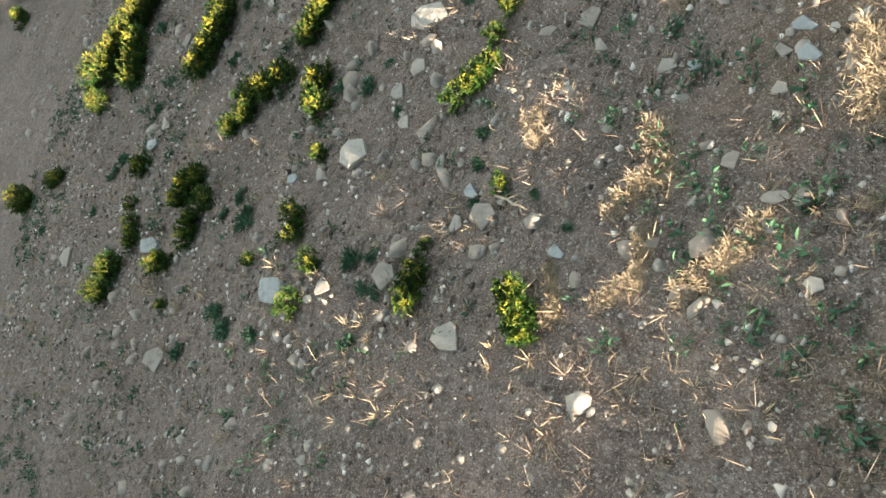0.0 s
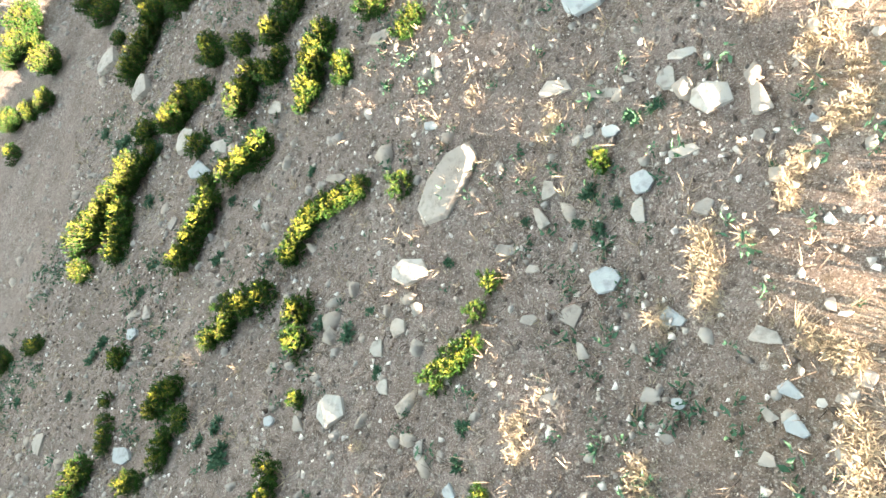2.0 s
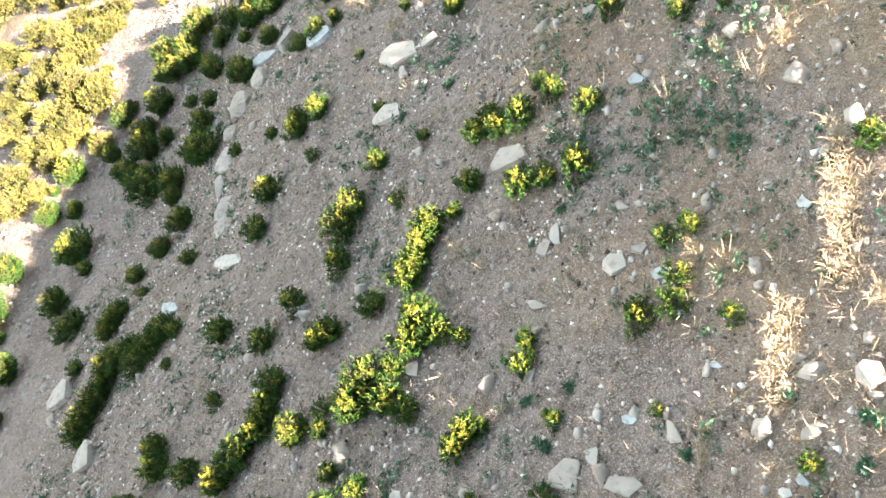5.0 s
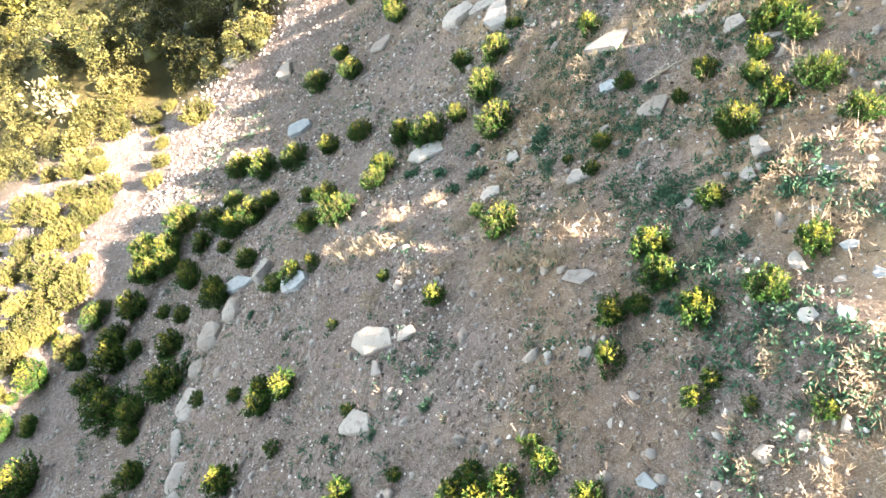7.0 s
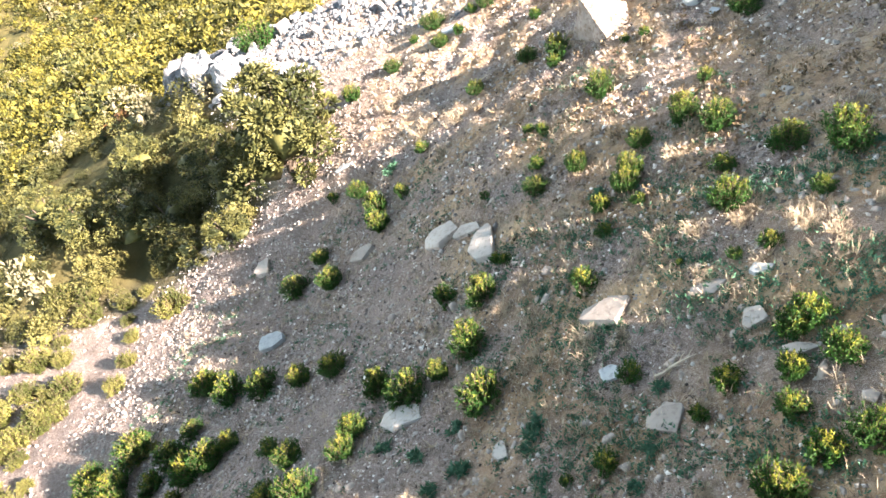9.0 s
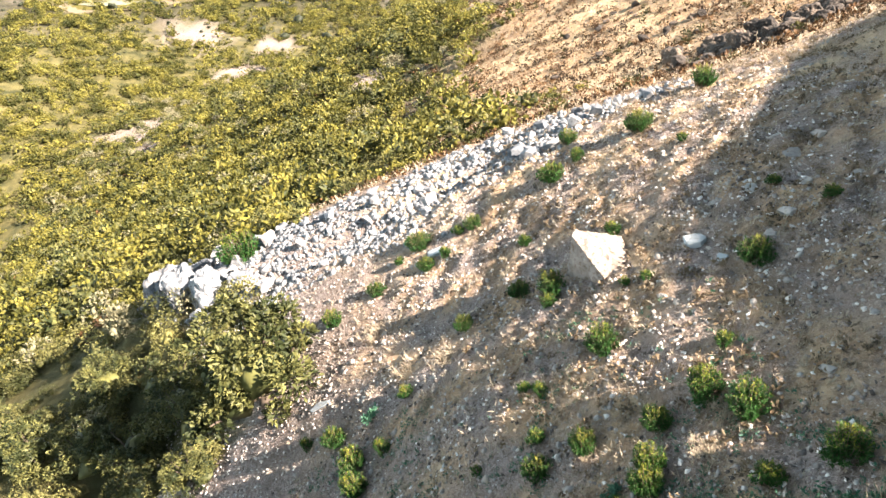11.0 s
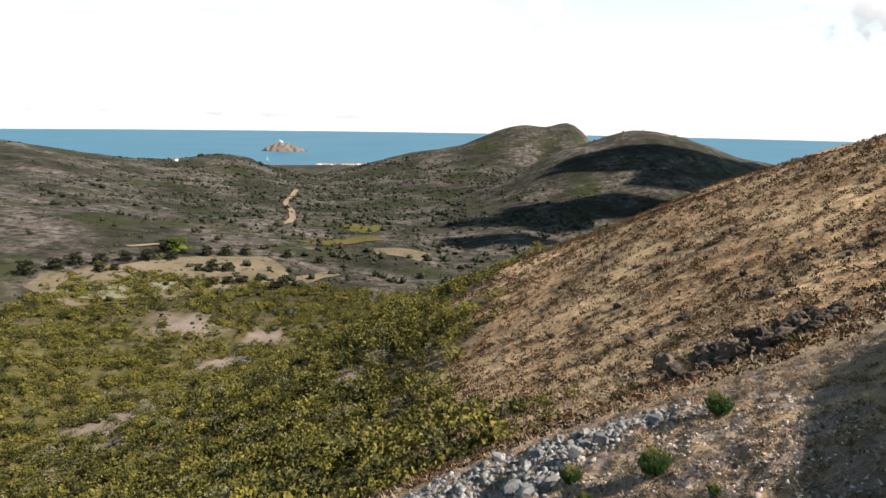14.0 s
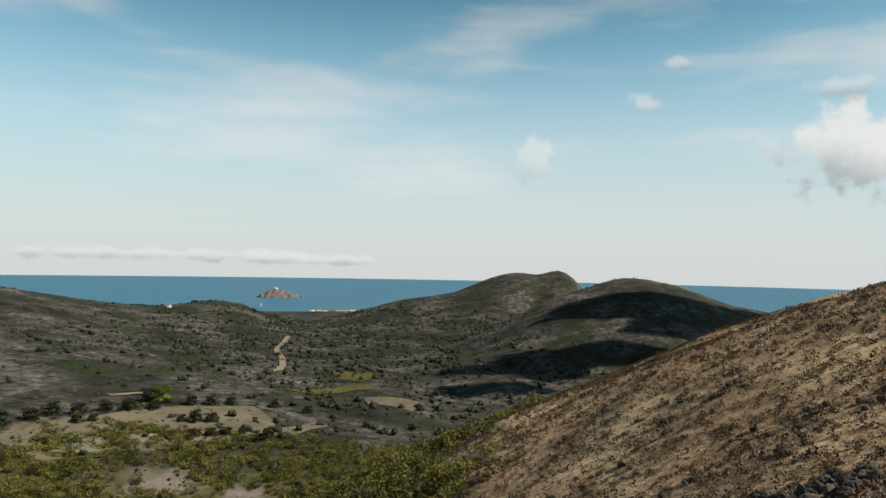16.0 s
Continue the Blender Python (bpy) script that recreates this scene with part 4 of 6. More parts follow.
TUFTS_C = [
    (3.59, 4.06, 0.26), (1.28, 4.30, 0.18), (1.34, 4.42, 0.18), (3.61, 4.42, 0.27), (1.40, 4.54, 0.18),
    (3.35, 4.69, 0.27), (3.49, 4.81, 0.32), (0.53, 5.10, 0.17), (3.03, 5.14, 0.22), (3.05, 5.28, 0.22),
    (3.08, 5.41, 0.23), (3.10, 5.55, 0.23), (2.84, 5.60, 0.14), (3.12, 5.69, 0.23), (3.15, 5.83, 0.23),
    (3.37, 5.94, 0.23), (3.17, 5.97, 0.23), (3.91, 5.98, 0.29), (3.20, 6.12, 0.24), (3.24, 6.28, 0.24),
    (3.61, 6.33, 0.30), (3.29, 6.44, 0.24), (3.62, 6.52, 0.36), (3.73, 6.57, 0.36), (3.33, 6.61, 0.25),
    (3.85, 6.61, 0.37), (3.97, 6.66, 0.37), (4.07, 6.70, 0.37), (3.37, 6.77, 0.25), (3.67, 6.80, 0.33),
    (3.12, 7.61, 0.15), (3.13, 7.70, 0.15),
]
TUFTS_D = [
    (3.14, 7.78, 0.15), (3.80, 7.84, 0.15), (3.15, 7.87, 0.15), (3.49, 7.90, 0.15), (3.16, 7.96, 0.15),
    (3.79, 8.25, 0.37), (3.85, 8.48, 0.37), (3.92, 8.72, 0.38), (3.99, 8.97, 0.39), (4.66, 9.00, 0.26),
    (4.46, 9.28, 0.39), (3.32, 9.32, 0.20), (3.35, 9.43, 0.20), (4.52, 9.53, 0.40), (3.38, 9.55, 0.21),
    (3.41, 9.67, 0.21), (4.60, 9.79, 0.41), (3.45, 9.80, 0.21), (3.49, 9.92, 0.21), (3.53, 10.06, 0.21),
    (4.66, 10.06, 0.42), (3.59, 10.22, 0.22), (4.71, 10.32, 0.42), (4.77, 10.58, 0.43), (0.91, 10.70, 0.22),
    (4.84, 10.87, 0.44), (4.04, 11.32, 0.31), (3.79, 11.61, 0.20), (-0.02, 12.22, 0.26), (4.74, 12.53, 0.26),
    (4.23, 12.72, 0.26), (4.15, 13.10, 0.20),
]
TUFTS_E = [
    (4.24, 13.27, 0.20), (5.24, 13.28, 0.33), (5.27, 13.46, 0.34), (5.31, 13.64, 0.34), (4.67, 13.76, 0.28),
    (4.71, 13.92, 0.28), (4.77, 14.10, 0.28), (3.61, 14.58, 0.23), (6.09, 15.52, 0.32), (4.58, 15.83, 0.33),
    (2.32, 16.15, 0.28), (5.30, 16.18, 0.30), (6.45, 16.26, 0.34), (2.83, 16.37, 0.37), (3.00, 16.43, 0.37),
    (2.80, 16.50, 0.37), (5.57, 16.51, 0.35), (2.61, 16.57, 0.38), (5.70, 16.66, 0.35), (2.41, 16.67, 0.38),
    (2.20, 16.77, 0.39), (5.83, 16.82, 0.36), (6.68, 16.85, 0.36), (-0.26, 16.87, 0.45), (5.97, 16.98, 0.36),
    (1.15, 17.13, 0.42), (6.12, 17.15, 0.36), (0.51, 17.26, 0.44), (1.50, 18.26, 0.46), (0.34, 18.41, 0.48),
    (0.05, 18.43, 0.49), (-0.26, 18.49, 0.50),
]
TUFTS_F = [
    (3.36, 18.50, 0.44), (-0.58, 18.57, 0.51), (-0.92, 18.65, 0.52), (5.22, 18.65, 0.32), (-0.57, 18.69, 0.51),
    (-1.27, 18.73, 0.53), (0.04, 19.23, 0.52), (1.05, 19.64, 0.51), (5.64, 20.16, 0.36), (4.95, 22.09, 0.46),
    (4.41, 22.16, 0.67), (6.76, 22.21, 0.34), (3.46, 22.50, 0.57), (8.29, 22.73, 0.59), (6.48, 22.94, 0.42),
    (8.20, 23.29, 0.61), (3.65, 23.77, 0.54), (7.44, 24.16, 0.51), (5.75, 24.32, 0.46), (6.73, 24.35, 0.52),
    (3.12, 24.54, 0.48), (7.76, 24.58, 0.59), (6.22, 24.69, 0.53), (1.43, 24.90, 0.46), (3.55, 25.21, 0.44),
    (5.19, 25.44, 0.42), (10.21, 26.52, 0.75), (4.67, 27.02, 0.39), (7.19, 27.34, 0.61), (7.86, 28.15, 0.63),
    (1.62, 33.76, 0.65), (2.27, 35.62, 0.92),
]
TUFTS_G = [
    (0.95, 36.28, 0.95), (-0.61, 39.53, 1.07),
]
TUFTS = TUFTS_A + TUFTS_B + TUFTS_C + TUFTS_D + TUFTS_E + TUFTS_F + TUFTS_G
STONES_A = [
    (-4.19, -1.48, 0.57, 0.37), (-0.02, -0.84, 0.55, 0.31), (-0.99, -0.71, 0.15, 0.15), (-2.18, -0.41, 0.56, 0.43),
    (-1.44, -0.38, 0.31, 0.23), (2.55, -0.30, 0.14, 0.15), (-0.70, -0.24, 0.37, 0.37), (0.97, -0.02, 0.22, 0.20),
    (1.65, 0.02, 0.18, 0.11), (-7.36, 0.08, 0.72, 0.41), (2.37, 0.12, 0.19, 0.16), (-4.93, 0.24, 0.61, 0.34),
    (0.08, 0.29, 0.21, 0.28), (2.44, 0.35, 0.23, 0.13), (0.33, 0.36, 0.37, 0.34), (0.25, 0.63, 0.24, 0.23),
    (2.24, 0.67, 0.17, 0.18), (-0.08, 0.95, 0.21, 0.25), (-1.61, 1.03, 0.36, 0.26), (-2.09, 1.04, 0.23, 0.18),
    (2.60, 1.24, 0.19, 0.16), (-1.17, 1.24, 0.45, 0.48), (2.02, 1.31, 0.15, 0.11), (2.81, 1.50, 0.24, 0.24),
]
STONES_B = [
    (1.17, 1.55, 0.24, 0.13), (-0.52, 1.55, 0.29, 0.19), (2.67, 1.56, 0.19, 0.17), (2.13, 1.60, 0.15, 0.13),
    (1.96, 1.65, 0.27, 0.19), (2.95, 1.67, 0.08, 0.10), (3.07, 1.71, 0.19, 0.11), (2.82, 1.76, 0.25, 0.19),
    (3.19, 1.85, 0.20, 0.15), (-0.61, 1.98, 0.37, 0.24), (1.50, 1.99, 0.24, 0.22), (-5.43, 2.14, 0.38, 0.29),
    (2.70, 2.17, 0.37, 0.19), (-0.36, 2.23, 0.25, 0.27), (1.02, 2.31, 0.23, 0.14), (2.19, 2.33, 0.30, 0.27),
    (1.43, 2.33, 0.29, 0.25), (3.09, 2.40, 0.15, 0.12), (-5.14, 2.49, 0.43, 0.36), (1.70, 2.69, 0.37, 0.33),
    (1.09, 2.84, 0.25, 0.13), (-0.24, 2.89, 0.58, 0.41), (0.82, 3.07, 0.31, 0.17), (3.20, 3.08, 0.12, 0.16),
]
STONES_C = [
    (2.48, 3.28, 0.22, 0.19), (2.03, 3.33, 0.25, 0.29), (1.22, 3.37, 0.28, 0.33), (2.07, 3.64, 0.28, 0.31),
    (1.28, 3.69, 0.24, 0.31), (2.40, 3.87, 0.31, 0.15), (2.93, 3.91, 0.13, 0.18), (3.28, 3.99, 0.10, 0.14),
    (-4.98, 4.20, 0.33, 0.31), (-2.89, 4.23, 0.32, 0.22), (3.00, 4.24, 0.36, 0.40), (1.86, 4.24, 0.24, 0.18),
    (1.69, 4.28, 0.16, 0.21), (2.66, 4.37, 0.42, 0.37), (-1.41, 4.38, 0.52, 0.18), (-3.99, 4.62, 0.53, 0.29),
    (1.87, 4.67, 0.62, 0.12), (2.37, 4.67, 0.33, 0.29), (2.07, 4.77, 0.24, 0.12), (-0.02, 4.82, 0.29, 0.15),
    (1.40, 4.89, 0.59, 0.27), (2.51, 4.92, 0.33, 0.14), (3.55, 4.99, 0.24, 0.13), (-4.39, 5.23, 0.88, 0.56),
]
STONES_D = [
    (2.92, 5.44, 0.31, 0.13), (-4.03, 5.62, 1.00, 0.30), (0.08, 5.73, 0.30, 0.28), (1.75, 5.96, 0.72, 0.45),
    (-2.70, 6.00, 0.58, 0.35), (-5.08, 6.02, 0.74, 0.68), (-0.81, 6.50, 0.52, 0.29), (1.60, 6.55, 0.20, 0.26),
    (1.36, 6.62, 0.25, 0.29), (2.59, 6.95, 0.14, 0.14), (-0.22, 7.03, 0.62, 0.29), (3.22, 7.26, 0.18, 0.14),
    (0.10, 7.35, 0.27, 0.17), (3.59, 7.38, 0.12, 0.11), (2.44, 7.45, 0.47, 0.24), (3.73, 7.49, 0.14, 0.16),
    (2.01, 7.53, 0.51, 0.38), (2.25, 7.73, 0.26, 0.21), (2.95, 7.92, 0.28, 0.28), (2.60, 8.10, 0.21, 0.14),
    (-7.15, 8.12, 0.94, 0.97), (4.35, 8.34, 0.25, 0.33), (3.89, 8.57, 0.31, 0.16), (3.39, 8.58, 0.18, 0.13),
]
STONES_E = [
    (1.73, 8.68, 0.16, 0.21), (0.28, 8.97, 0.45, 0.25), (1.90, 9.61, 0.45, 0.19), (3.12, 9.71, 0.26, 0.20),
    (-9.26, 9.79, 1.11, 1.21), (2.75, 9.95, 0.34, 0.35), (2.99, 10.09, 0.25, 0.18), (4.42, 10.21, 0.18, 0.24),
    (2.04, 10.41, 0.24, 0.30), (2.19, 10.59, 0.27, 0.36), (2.97, 10.79, 0.30, 0.18), (-5.83, 11.54, 0.95, 0.38),
    (1.71, 12.14, 0.93, 0.55), (-4.12, 12.26, 1.22, 0.44), (3.90, 12.60, 0.15, 0.14), (3.39, 12.75, 0.35, 0.28),
    (4.67, 12.97, 0.20, 0.18), (3.15, 13.51, 0.12, 0.16), (3.44, 13.79, 0.27, 0.17), (5.37, 14.27, 0.21, 0.25),
    (-0.31, 14.30, 1.18, 0.64), (5.10, 14.33, 0.23, 0.28), (3.02, 14.59, 0.26, 0.23), (5.90, 14.76, 0.21, 0.29),
]
STONES_F = [
    (5.58, 14.77, 0.20, 0.13), (5.35, 15.18, 0.29, 0.39), (-0.03, 15.24, 0.46, 0.39), (5.82, 15.25, 0.24, 0.20),
    (0.46, 15.84, 0.60, 0.38), (-0.19, 15.91, 1.16, 0.69), (3.09, 15.93, 0.61, 0.32), (6.21, 16.66, 0.31, 0.21),
    (4.75, 16.88, 0.34, 0.29), (5.52, 17.08, 0.37, 0.32), (5.85, 17.57, 0.55, 0.75), (-2.52, 18.64, 1.22, 0.74),
    (3.65, 18.73, 0.68, 0.56), (2.09, 19.20, 0.50, 0.60), (7.20, 19.51, 0.25, 0.28), (-4.61, 19.93, 2.17, 0.91),
    (5.20, 20.10, 0.81, 0.67), (2.68, 20.46, 0.53, 0.60), (7.00, 20.64, 0.74, 0.38), (4.62, 21.47, 0.49, 0.44),
    (6.76, 21.61, 0.63, 0.64), (0.67, 22.19, 1.25, 0.89), (6.34, 22.63, 0.83, 0.37), (7.19, 22.65, 0.53, 0.46),
]
STONES_G = [
    (4.88, 22.89, 1.29, 0.98), (2.81, 27.54, 1.50, 1.62), (9.65, 28.29, 0.42, 0.38), (-4.56, 28.53, 1.55, 1.09),
    (2.37, 28.67, 1.58, 0.69), (1.61, 29.07, 1.40, 1.12), (-1.31, 31.02, 1.41, 0.90), (9.55, 33.35, 0.36, 0.49),
    (10.69, 33.41, 0.35, 0.47), (-6.16, 33.80, 1.54, 1.14), (11.50, 34.23, 0.60, 0.69), (9.30, 34.79, 0.76, 0.69),
    (12.41, 35.43, 0.45, 0.61), (11.28, 36.13, 0.41, 0.55), (10.50, 36.51, 0.74, 0.31), (-2.57, 37.02, 1.30, 0.56),
    (12.87, 37.19, 0.69, 0.70), (-10.04, 37.76, 3.46, 1.48), (13.91, 37.87, 0.64, 0.66), (1.90, 43.00, 1.06, 0.64),
]
STONES = STONES_A + STONES_B + STONES_C + STONES_D + STONES_E + STONES_F + STONES_G

# ---- shrubs on the slope ----
def shrub_shape(seed, shoots=44, leaves=15, leaf_long=0.1, leaf_wide=0.035):
    """Stems and leaves of a shrub one metre wide: leafy upright shoots from one root."""
    rng = np.random.RandomState(seed)
    stems, cards = [], []
    lop = rng.uniform(0.75, 1.25, 5)
    for k in range(shoots):
        a = rng.uniform(0, 2 * math.pi)
        r = math.sqrt(rng.uniform(0, 1)) * 0.46 * lop[int(a / (2 * math.pi) * 5)]
        tip = np.array([r * math.cos(a), r * math.sin(a), (0.74 - 0.75 * r) * rng.uniform(0.62, 1.15)])
        root = np.array([0.25 * r * math.cos(a), 0.25 * r * math.sin(a), -0.06])
        mid = (root + tip) / 2 + np.array([0.12 * r * math.cos(a), 0.12 * r * math.sin(a), -0.02])
        stems.append(tube([root, mid, tip], [0.011, 0.008, 0.004], 3))
        f = rng.uniform(0.3, 1.0, leaves) ** 0.8
        at = np.where(f[:, None] < 0.5, root + (mid - root) * f[:, None] * 2, mid + (tip - mid) * (f[:, None] * 2 - 1))
        way = rng.normal(0, 1, (leaves, 3)) * 0.9 + (tip - root) / np.linalg.norm(tip - root) * 0.9
        way /= np.linalg.norm(way, axis=1)[:, None]
        cards.append(leaf_cards(rng, at, way, leaf_long, leaf_wide))
    return join(stems), join(cards)


def build_shrub(seed, leaf, label, shoots=44, leaves=15, leaf_long=0.1, leaf_wide=0.035, name="shrub", group="shrubs on the stony slope"):
    stems, cards = shrub_shape(seed, shoots, leaves, leaf_long, leaf_wide)
    thing = new(name)
    part("stem", tri_mesh("stem", *stems, SHRUB_STEM), thing)
    part("foliage", tri_mesh("foliage", *cards, leaf), thing)
    return tagged(thing, label, name, group=group)


def stand(x, y, sizes, turn, upright=0.55, sink=0.0):
    """A pose on the ground, leaning a little with the slope."""
    n = lean_on_ground(x, y)
    up = (n * (1 - upright) + Vector((0, 0, upright))).normalized()
    q = Vector((0, 0, 1)).rotation_difference(up)
    m = Matrix.Translation((x, y, float(height(x, y)) - sink)) @ q.to_matrix().to_4x4() @ Matrix.Rotation(turn, 4, "Z")
    return m @ Matrix.Diagonal((*sizes, 1))


def settle(ob, m):
    ob.matrix_basis = m
    return ob


rng = np.random.RandomState(11)
SMALL = "low leafy green shrub with upright shoots on stony soil"
LARGE = "bushy yellow green shrub with many leafy shoots on stony soil"
models = {}
least = sorted((p[2] for p in SHRUBS), reverse=True)[min(295, len(SHRUBS) - 1)]
for k, (x, y, size) in enumerate(p for p in SHRUBS if p[2] > least):
    big = size > 0.62
    key = (big, k % 6)
    wide = size * rng.uniform(1.12, 1.3)
    m = stand(x, y, (wide, wide * rng.uniform(0.95, 1.2), wide * rng.uniform(0.85, 1.1)), rng.uniform(-0.9, 0.1) + 3.14 * (k % 2), 0.75)
    if key in models:
        copy_to(models[key], m)
    elif big:
        models[key] = settle(build_shrub(50 + k, SHRUB_LEAF, LARGE, 150, 22, 0.07, 0.022), m)
    else:
        models[key] = settle(build_shrub(50 + k, SHRUB_LEAF, SMALL, 90, 20, 0.095, 0.028), m)


SEEDLING = "small green seedling shrub growing between the stones"
for k, (x, y, size) in enumerate(p for p in SHRUBS if p[2] <= least):
    wide = size * rng.uniform(1.15, 1.35)
    m = stand(x, y, (wide, wide, wide * rng.uniform(0.85, 1.1)), rng.uniform(0, 6.28), 0.75)
    if k < 4:
        models[k] = settle(build_shrub(90 + k, SHRUB_LEAF, SEEDLING, 60, 18, 0.11, 0.034, "seedling", "seedling shrubs on the slope"), m)
    else:
        copy_to(models[k % 4], m)


# ---- low blue-green weeds ----
def build_weed(seed):
    rng = np.random.RandomState(seed)
    at, way = [], []
    for _ in range(9):
        c = np.array([*rng.uniform(-0.24, 0.24, 2), 0.03])
        for _ in range(16):
            a = rng.uniform(0, 2 * math.pi)
            at.append(c + (0, 0, rng.uniform(0, 0.1)))
            way.append((math.cos(a), math.sin(a), rng.uniform(0.1, 0.9)))
    me = tri_mesh("weed", *leaf_cards(rng, np.array(at), np.array(way), 0.22, 0.075), WEED_LEAF)
    return tagged(new("weed", me), "low blue green leafy weed creeping over soil", "weed", group="weeds among the stones")


models = {}
for k, (x, y, size) in enumerate(ROSETTES):
    m = stand(x, y, (size * 1.2, size * 1.2, size), rng.uniform(0, 6.28), 0.1)
    if k % 4 in models:
        copy_to(models[k % 4], m)
    else:
        models[k % 4] = settle(build_weed(80 + k), m)


# ---- tufts of dry grass ----
def build_tuft(seed):
    r = np.random.RandomState(seed)
    pieces = []
    for _ in range(16):
        v, t = blades(r, 15, 0.42, 0.02, 0.85, 0.7, 1.0)
        pieces.append((v + np.array([*np.clip(r.normal(0, 0.26, 2), -0.5, 0.5), -0.02]), t))
    return tagged(new("grass_tuft", tri_mesh("grass_tuft", *join(pieces), DRY_GRASS)), "bleached straw coloured tuft of dry grass", "grass tuft", group="dry grass tufts")


models = {}
for k, (x, y, size) in enumerate(TUFTS):
    m = stand(x, y, (size * 1.1, size * 1.1, size * 1.35), rng.uniform(0, 6.28), 0.6)
    if k % 5 in models:
        copy_to(models[k % 5], m)
    else:
        models[k % 5] = settle(build_tuft(120 + k), m)

r = np.random.RandomState(31)
shapes = [blades(np.random.RandomState(140 + k), 11, 1.0, 0.07, 0.85, 0.75, 0.6, True) for k in range(6)]
x, y = random_field(r, 56000, -7, 24, -4, 54, lambda x, y: np.maximum(grass_zone(x, y), 0.3 * smooth(24, 34, y) * smooth(-7, -1, x)) * (1 - 0.45 * smooth(26, 33, y)) * (1 - smooth(15, 19, x - 0.14 * y)) * (1 - beyond_scree(x, y)) * 0.85)
x2, y2 = random_field(r, 14000, -10, 8, -4, 34, lambda x, y: 0.25 + 0.4 * smooth(-0.3, 1, waves(x, y, 3, 34)))
x, y = np.concatenate([x, x2]), np.concatenate([y, y2])
grass = scatter("dry_grass", shapes, on_ground(x, y, 0.01), r.uniform(0.08, 0.24, len(x)) * (1 + 0.4 * smooth(14, 24, y)), spins(r, len(x), 0.25), DRY_GRASS)
tagged(grass, "thin dry straw coloured grass among stones", "grass", kind="stuff")
shapes = [leaf_cards(np.random.RandomState(160 + k), np.random.RandomState(170 + k).uniform(-0.4, 0.4, (14, 3)) * (1, 1, 0.1) + (0, 0, 0.1),
                     np.random.RandomState(180 + k).normal(0, 1, (14, 3)) * (1, 1, 0.4) + (0, 0, 0.5), 0.4, 0.16) for k in range(4)]
x, y = random_field(r, 17000, -10, 9, -4, 34, lambda x, y: 0.08 + smooth(0.0, 1.1, waves(x, y, 3.6, 33)) * 0.8)
x2, y2 = random_field(r, 11000, 1.5, 10, 11, 27, lambda x, y: smooth(-0.6, 0.8, waves(x, y, 2.2, 36)) * smooth(1.5, 4, x))
x, y = np.concatenate([x, x2]), np.concatenate([y, y2])
weeds = scatter("small_weeds", shapes, on_ground(x, y, 0.01), r.uniform(0.08, 0.26, len(x)), spins(r, len(x), 0.3), WEED_LEAF)
tagged(weeds, "tiny blue green weeds sprinkled over stony soil", "weeds", kind="stuff")

shapes = [blades(np.random.RandomState(150 + k), 16, 1.0, 0.035, 0.55, 0.95, 0.5, True) for k in range(6)]
x, y = random_field(r, 7000, 0.5, 14, -2, 36, lambda x, y: grass_zone(x, y) * smooth(0.0, 1.0, waves(x, y, 1.6, 37)) * (0.4 + 0.6 * smooth(8, 16, y)) * (1 - smooth(24, 29, y)))
tall = scatter("tall_dry_grass", shapes, on_ground(x, y, 0.02), r.uniform(0.2, 0.42, len(x)), spins(r, len(x), 0.2), DRY_GRASS)
tagged(tall, "tall bleached dry grass standing in small clumps", "grass", kind="stuff")

litter = Look("dead_litter", 0.9, 0.1)
LITTER = litter.colour(litter.ramp(litter.island(), (0.0, (0.07, 0.052, 0.042)), (0.5, (0.2, 0.155, 0.125)), (1.0, (0.45, 0.375, 0.3)))).mat
shapes = [blades(np.random.RandomState(190 + k), 7, 1.0, 0.06, 1.6, 0.35, 0.8, True) for k in range(6)]
x, y = random_field(r, 42000, -9, 9, -4, 36, lambda x, y: (0.3 + 0.7 * smooth(-0.6, 0.8, waves(x, y, 2.2, 35))) * (1 - 0.4 * smooth(16, 34, y)))
litter_bed = scatter("dry_litter", shapes, on_ground(x, y, 0.0), r.uniform(0.06, 0.17, len(x)), spins(r, len(x), 0.3), LITTER)
tagged(litter_bed, "brown dead stalks and twigs littering the soil", "litter", kind="stuff")

# round bushes on the open shelf beside the gully
SHELF_LEAF = leaf_material("shelf_leaf", (0.05, 0.075, 0.02), (0.3, 0.28, 0.08), 0.3, patches=0.8)
rng = np.random.RandomState(37)
shelf_models, tries, spots = [], 0, list(BUSHES)
while tries < 110:
    f, g = rng.uniform(), rng.uniform()
    x, y = -14.5 - 11 * f + 4.5 * g, 14 + 22 * g + 3 * f
    tries += 1
    if rng.uniform() < 0.35 + 0.5 * f and all(math.hypot(x - p, y - q) > 1.5 for p, q, _ in BUSHES):
        spots.append((x, y, rng.uniform(0.7, 1.9)))
for k, (x, y, size) in enumerate(spots):
    m = stand(x, y, (size * 1.15, size * 1.15, size * rng.uniform(0.75, 1.0)), rng.uniform(0, 6.28), 0.7)
    if k < 4:
        shelf_models.append(settle(build_shrub(260 + k, SHELF_LEAF, "rounded yellow green bush on bare sunlit soil", 150, 20, 0.07, 0.025, "bush", "bushes on the shelf"), m))
    else:
        copy_to(shelf_models[k % 4], m)

# ---- stones and rocks ----
def build_stone(seed, thick, material, label):
    rng = np.random.RandomState(seed)
    me = hull(slab_points(rng, thick), material, "stone", 0.018)
    return tagged(new("stone", me), label, "stone", group="stones on the slope")


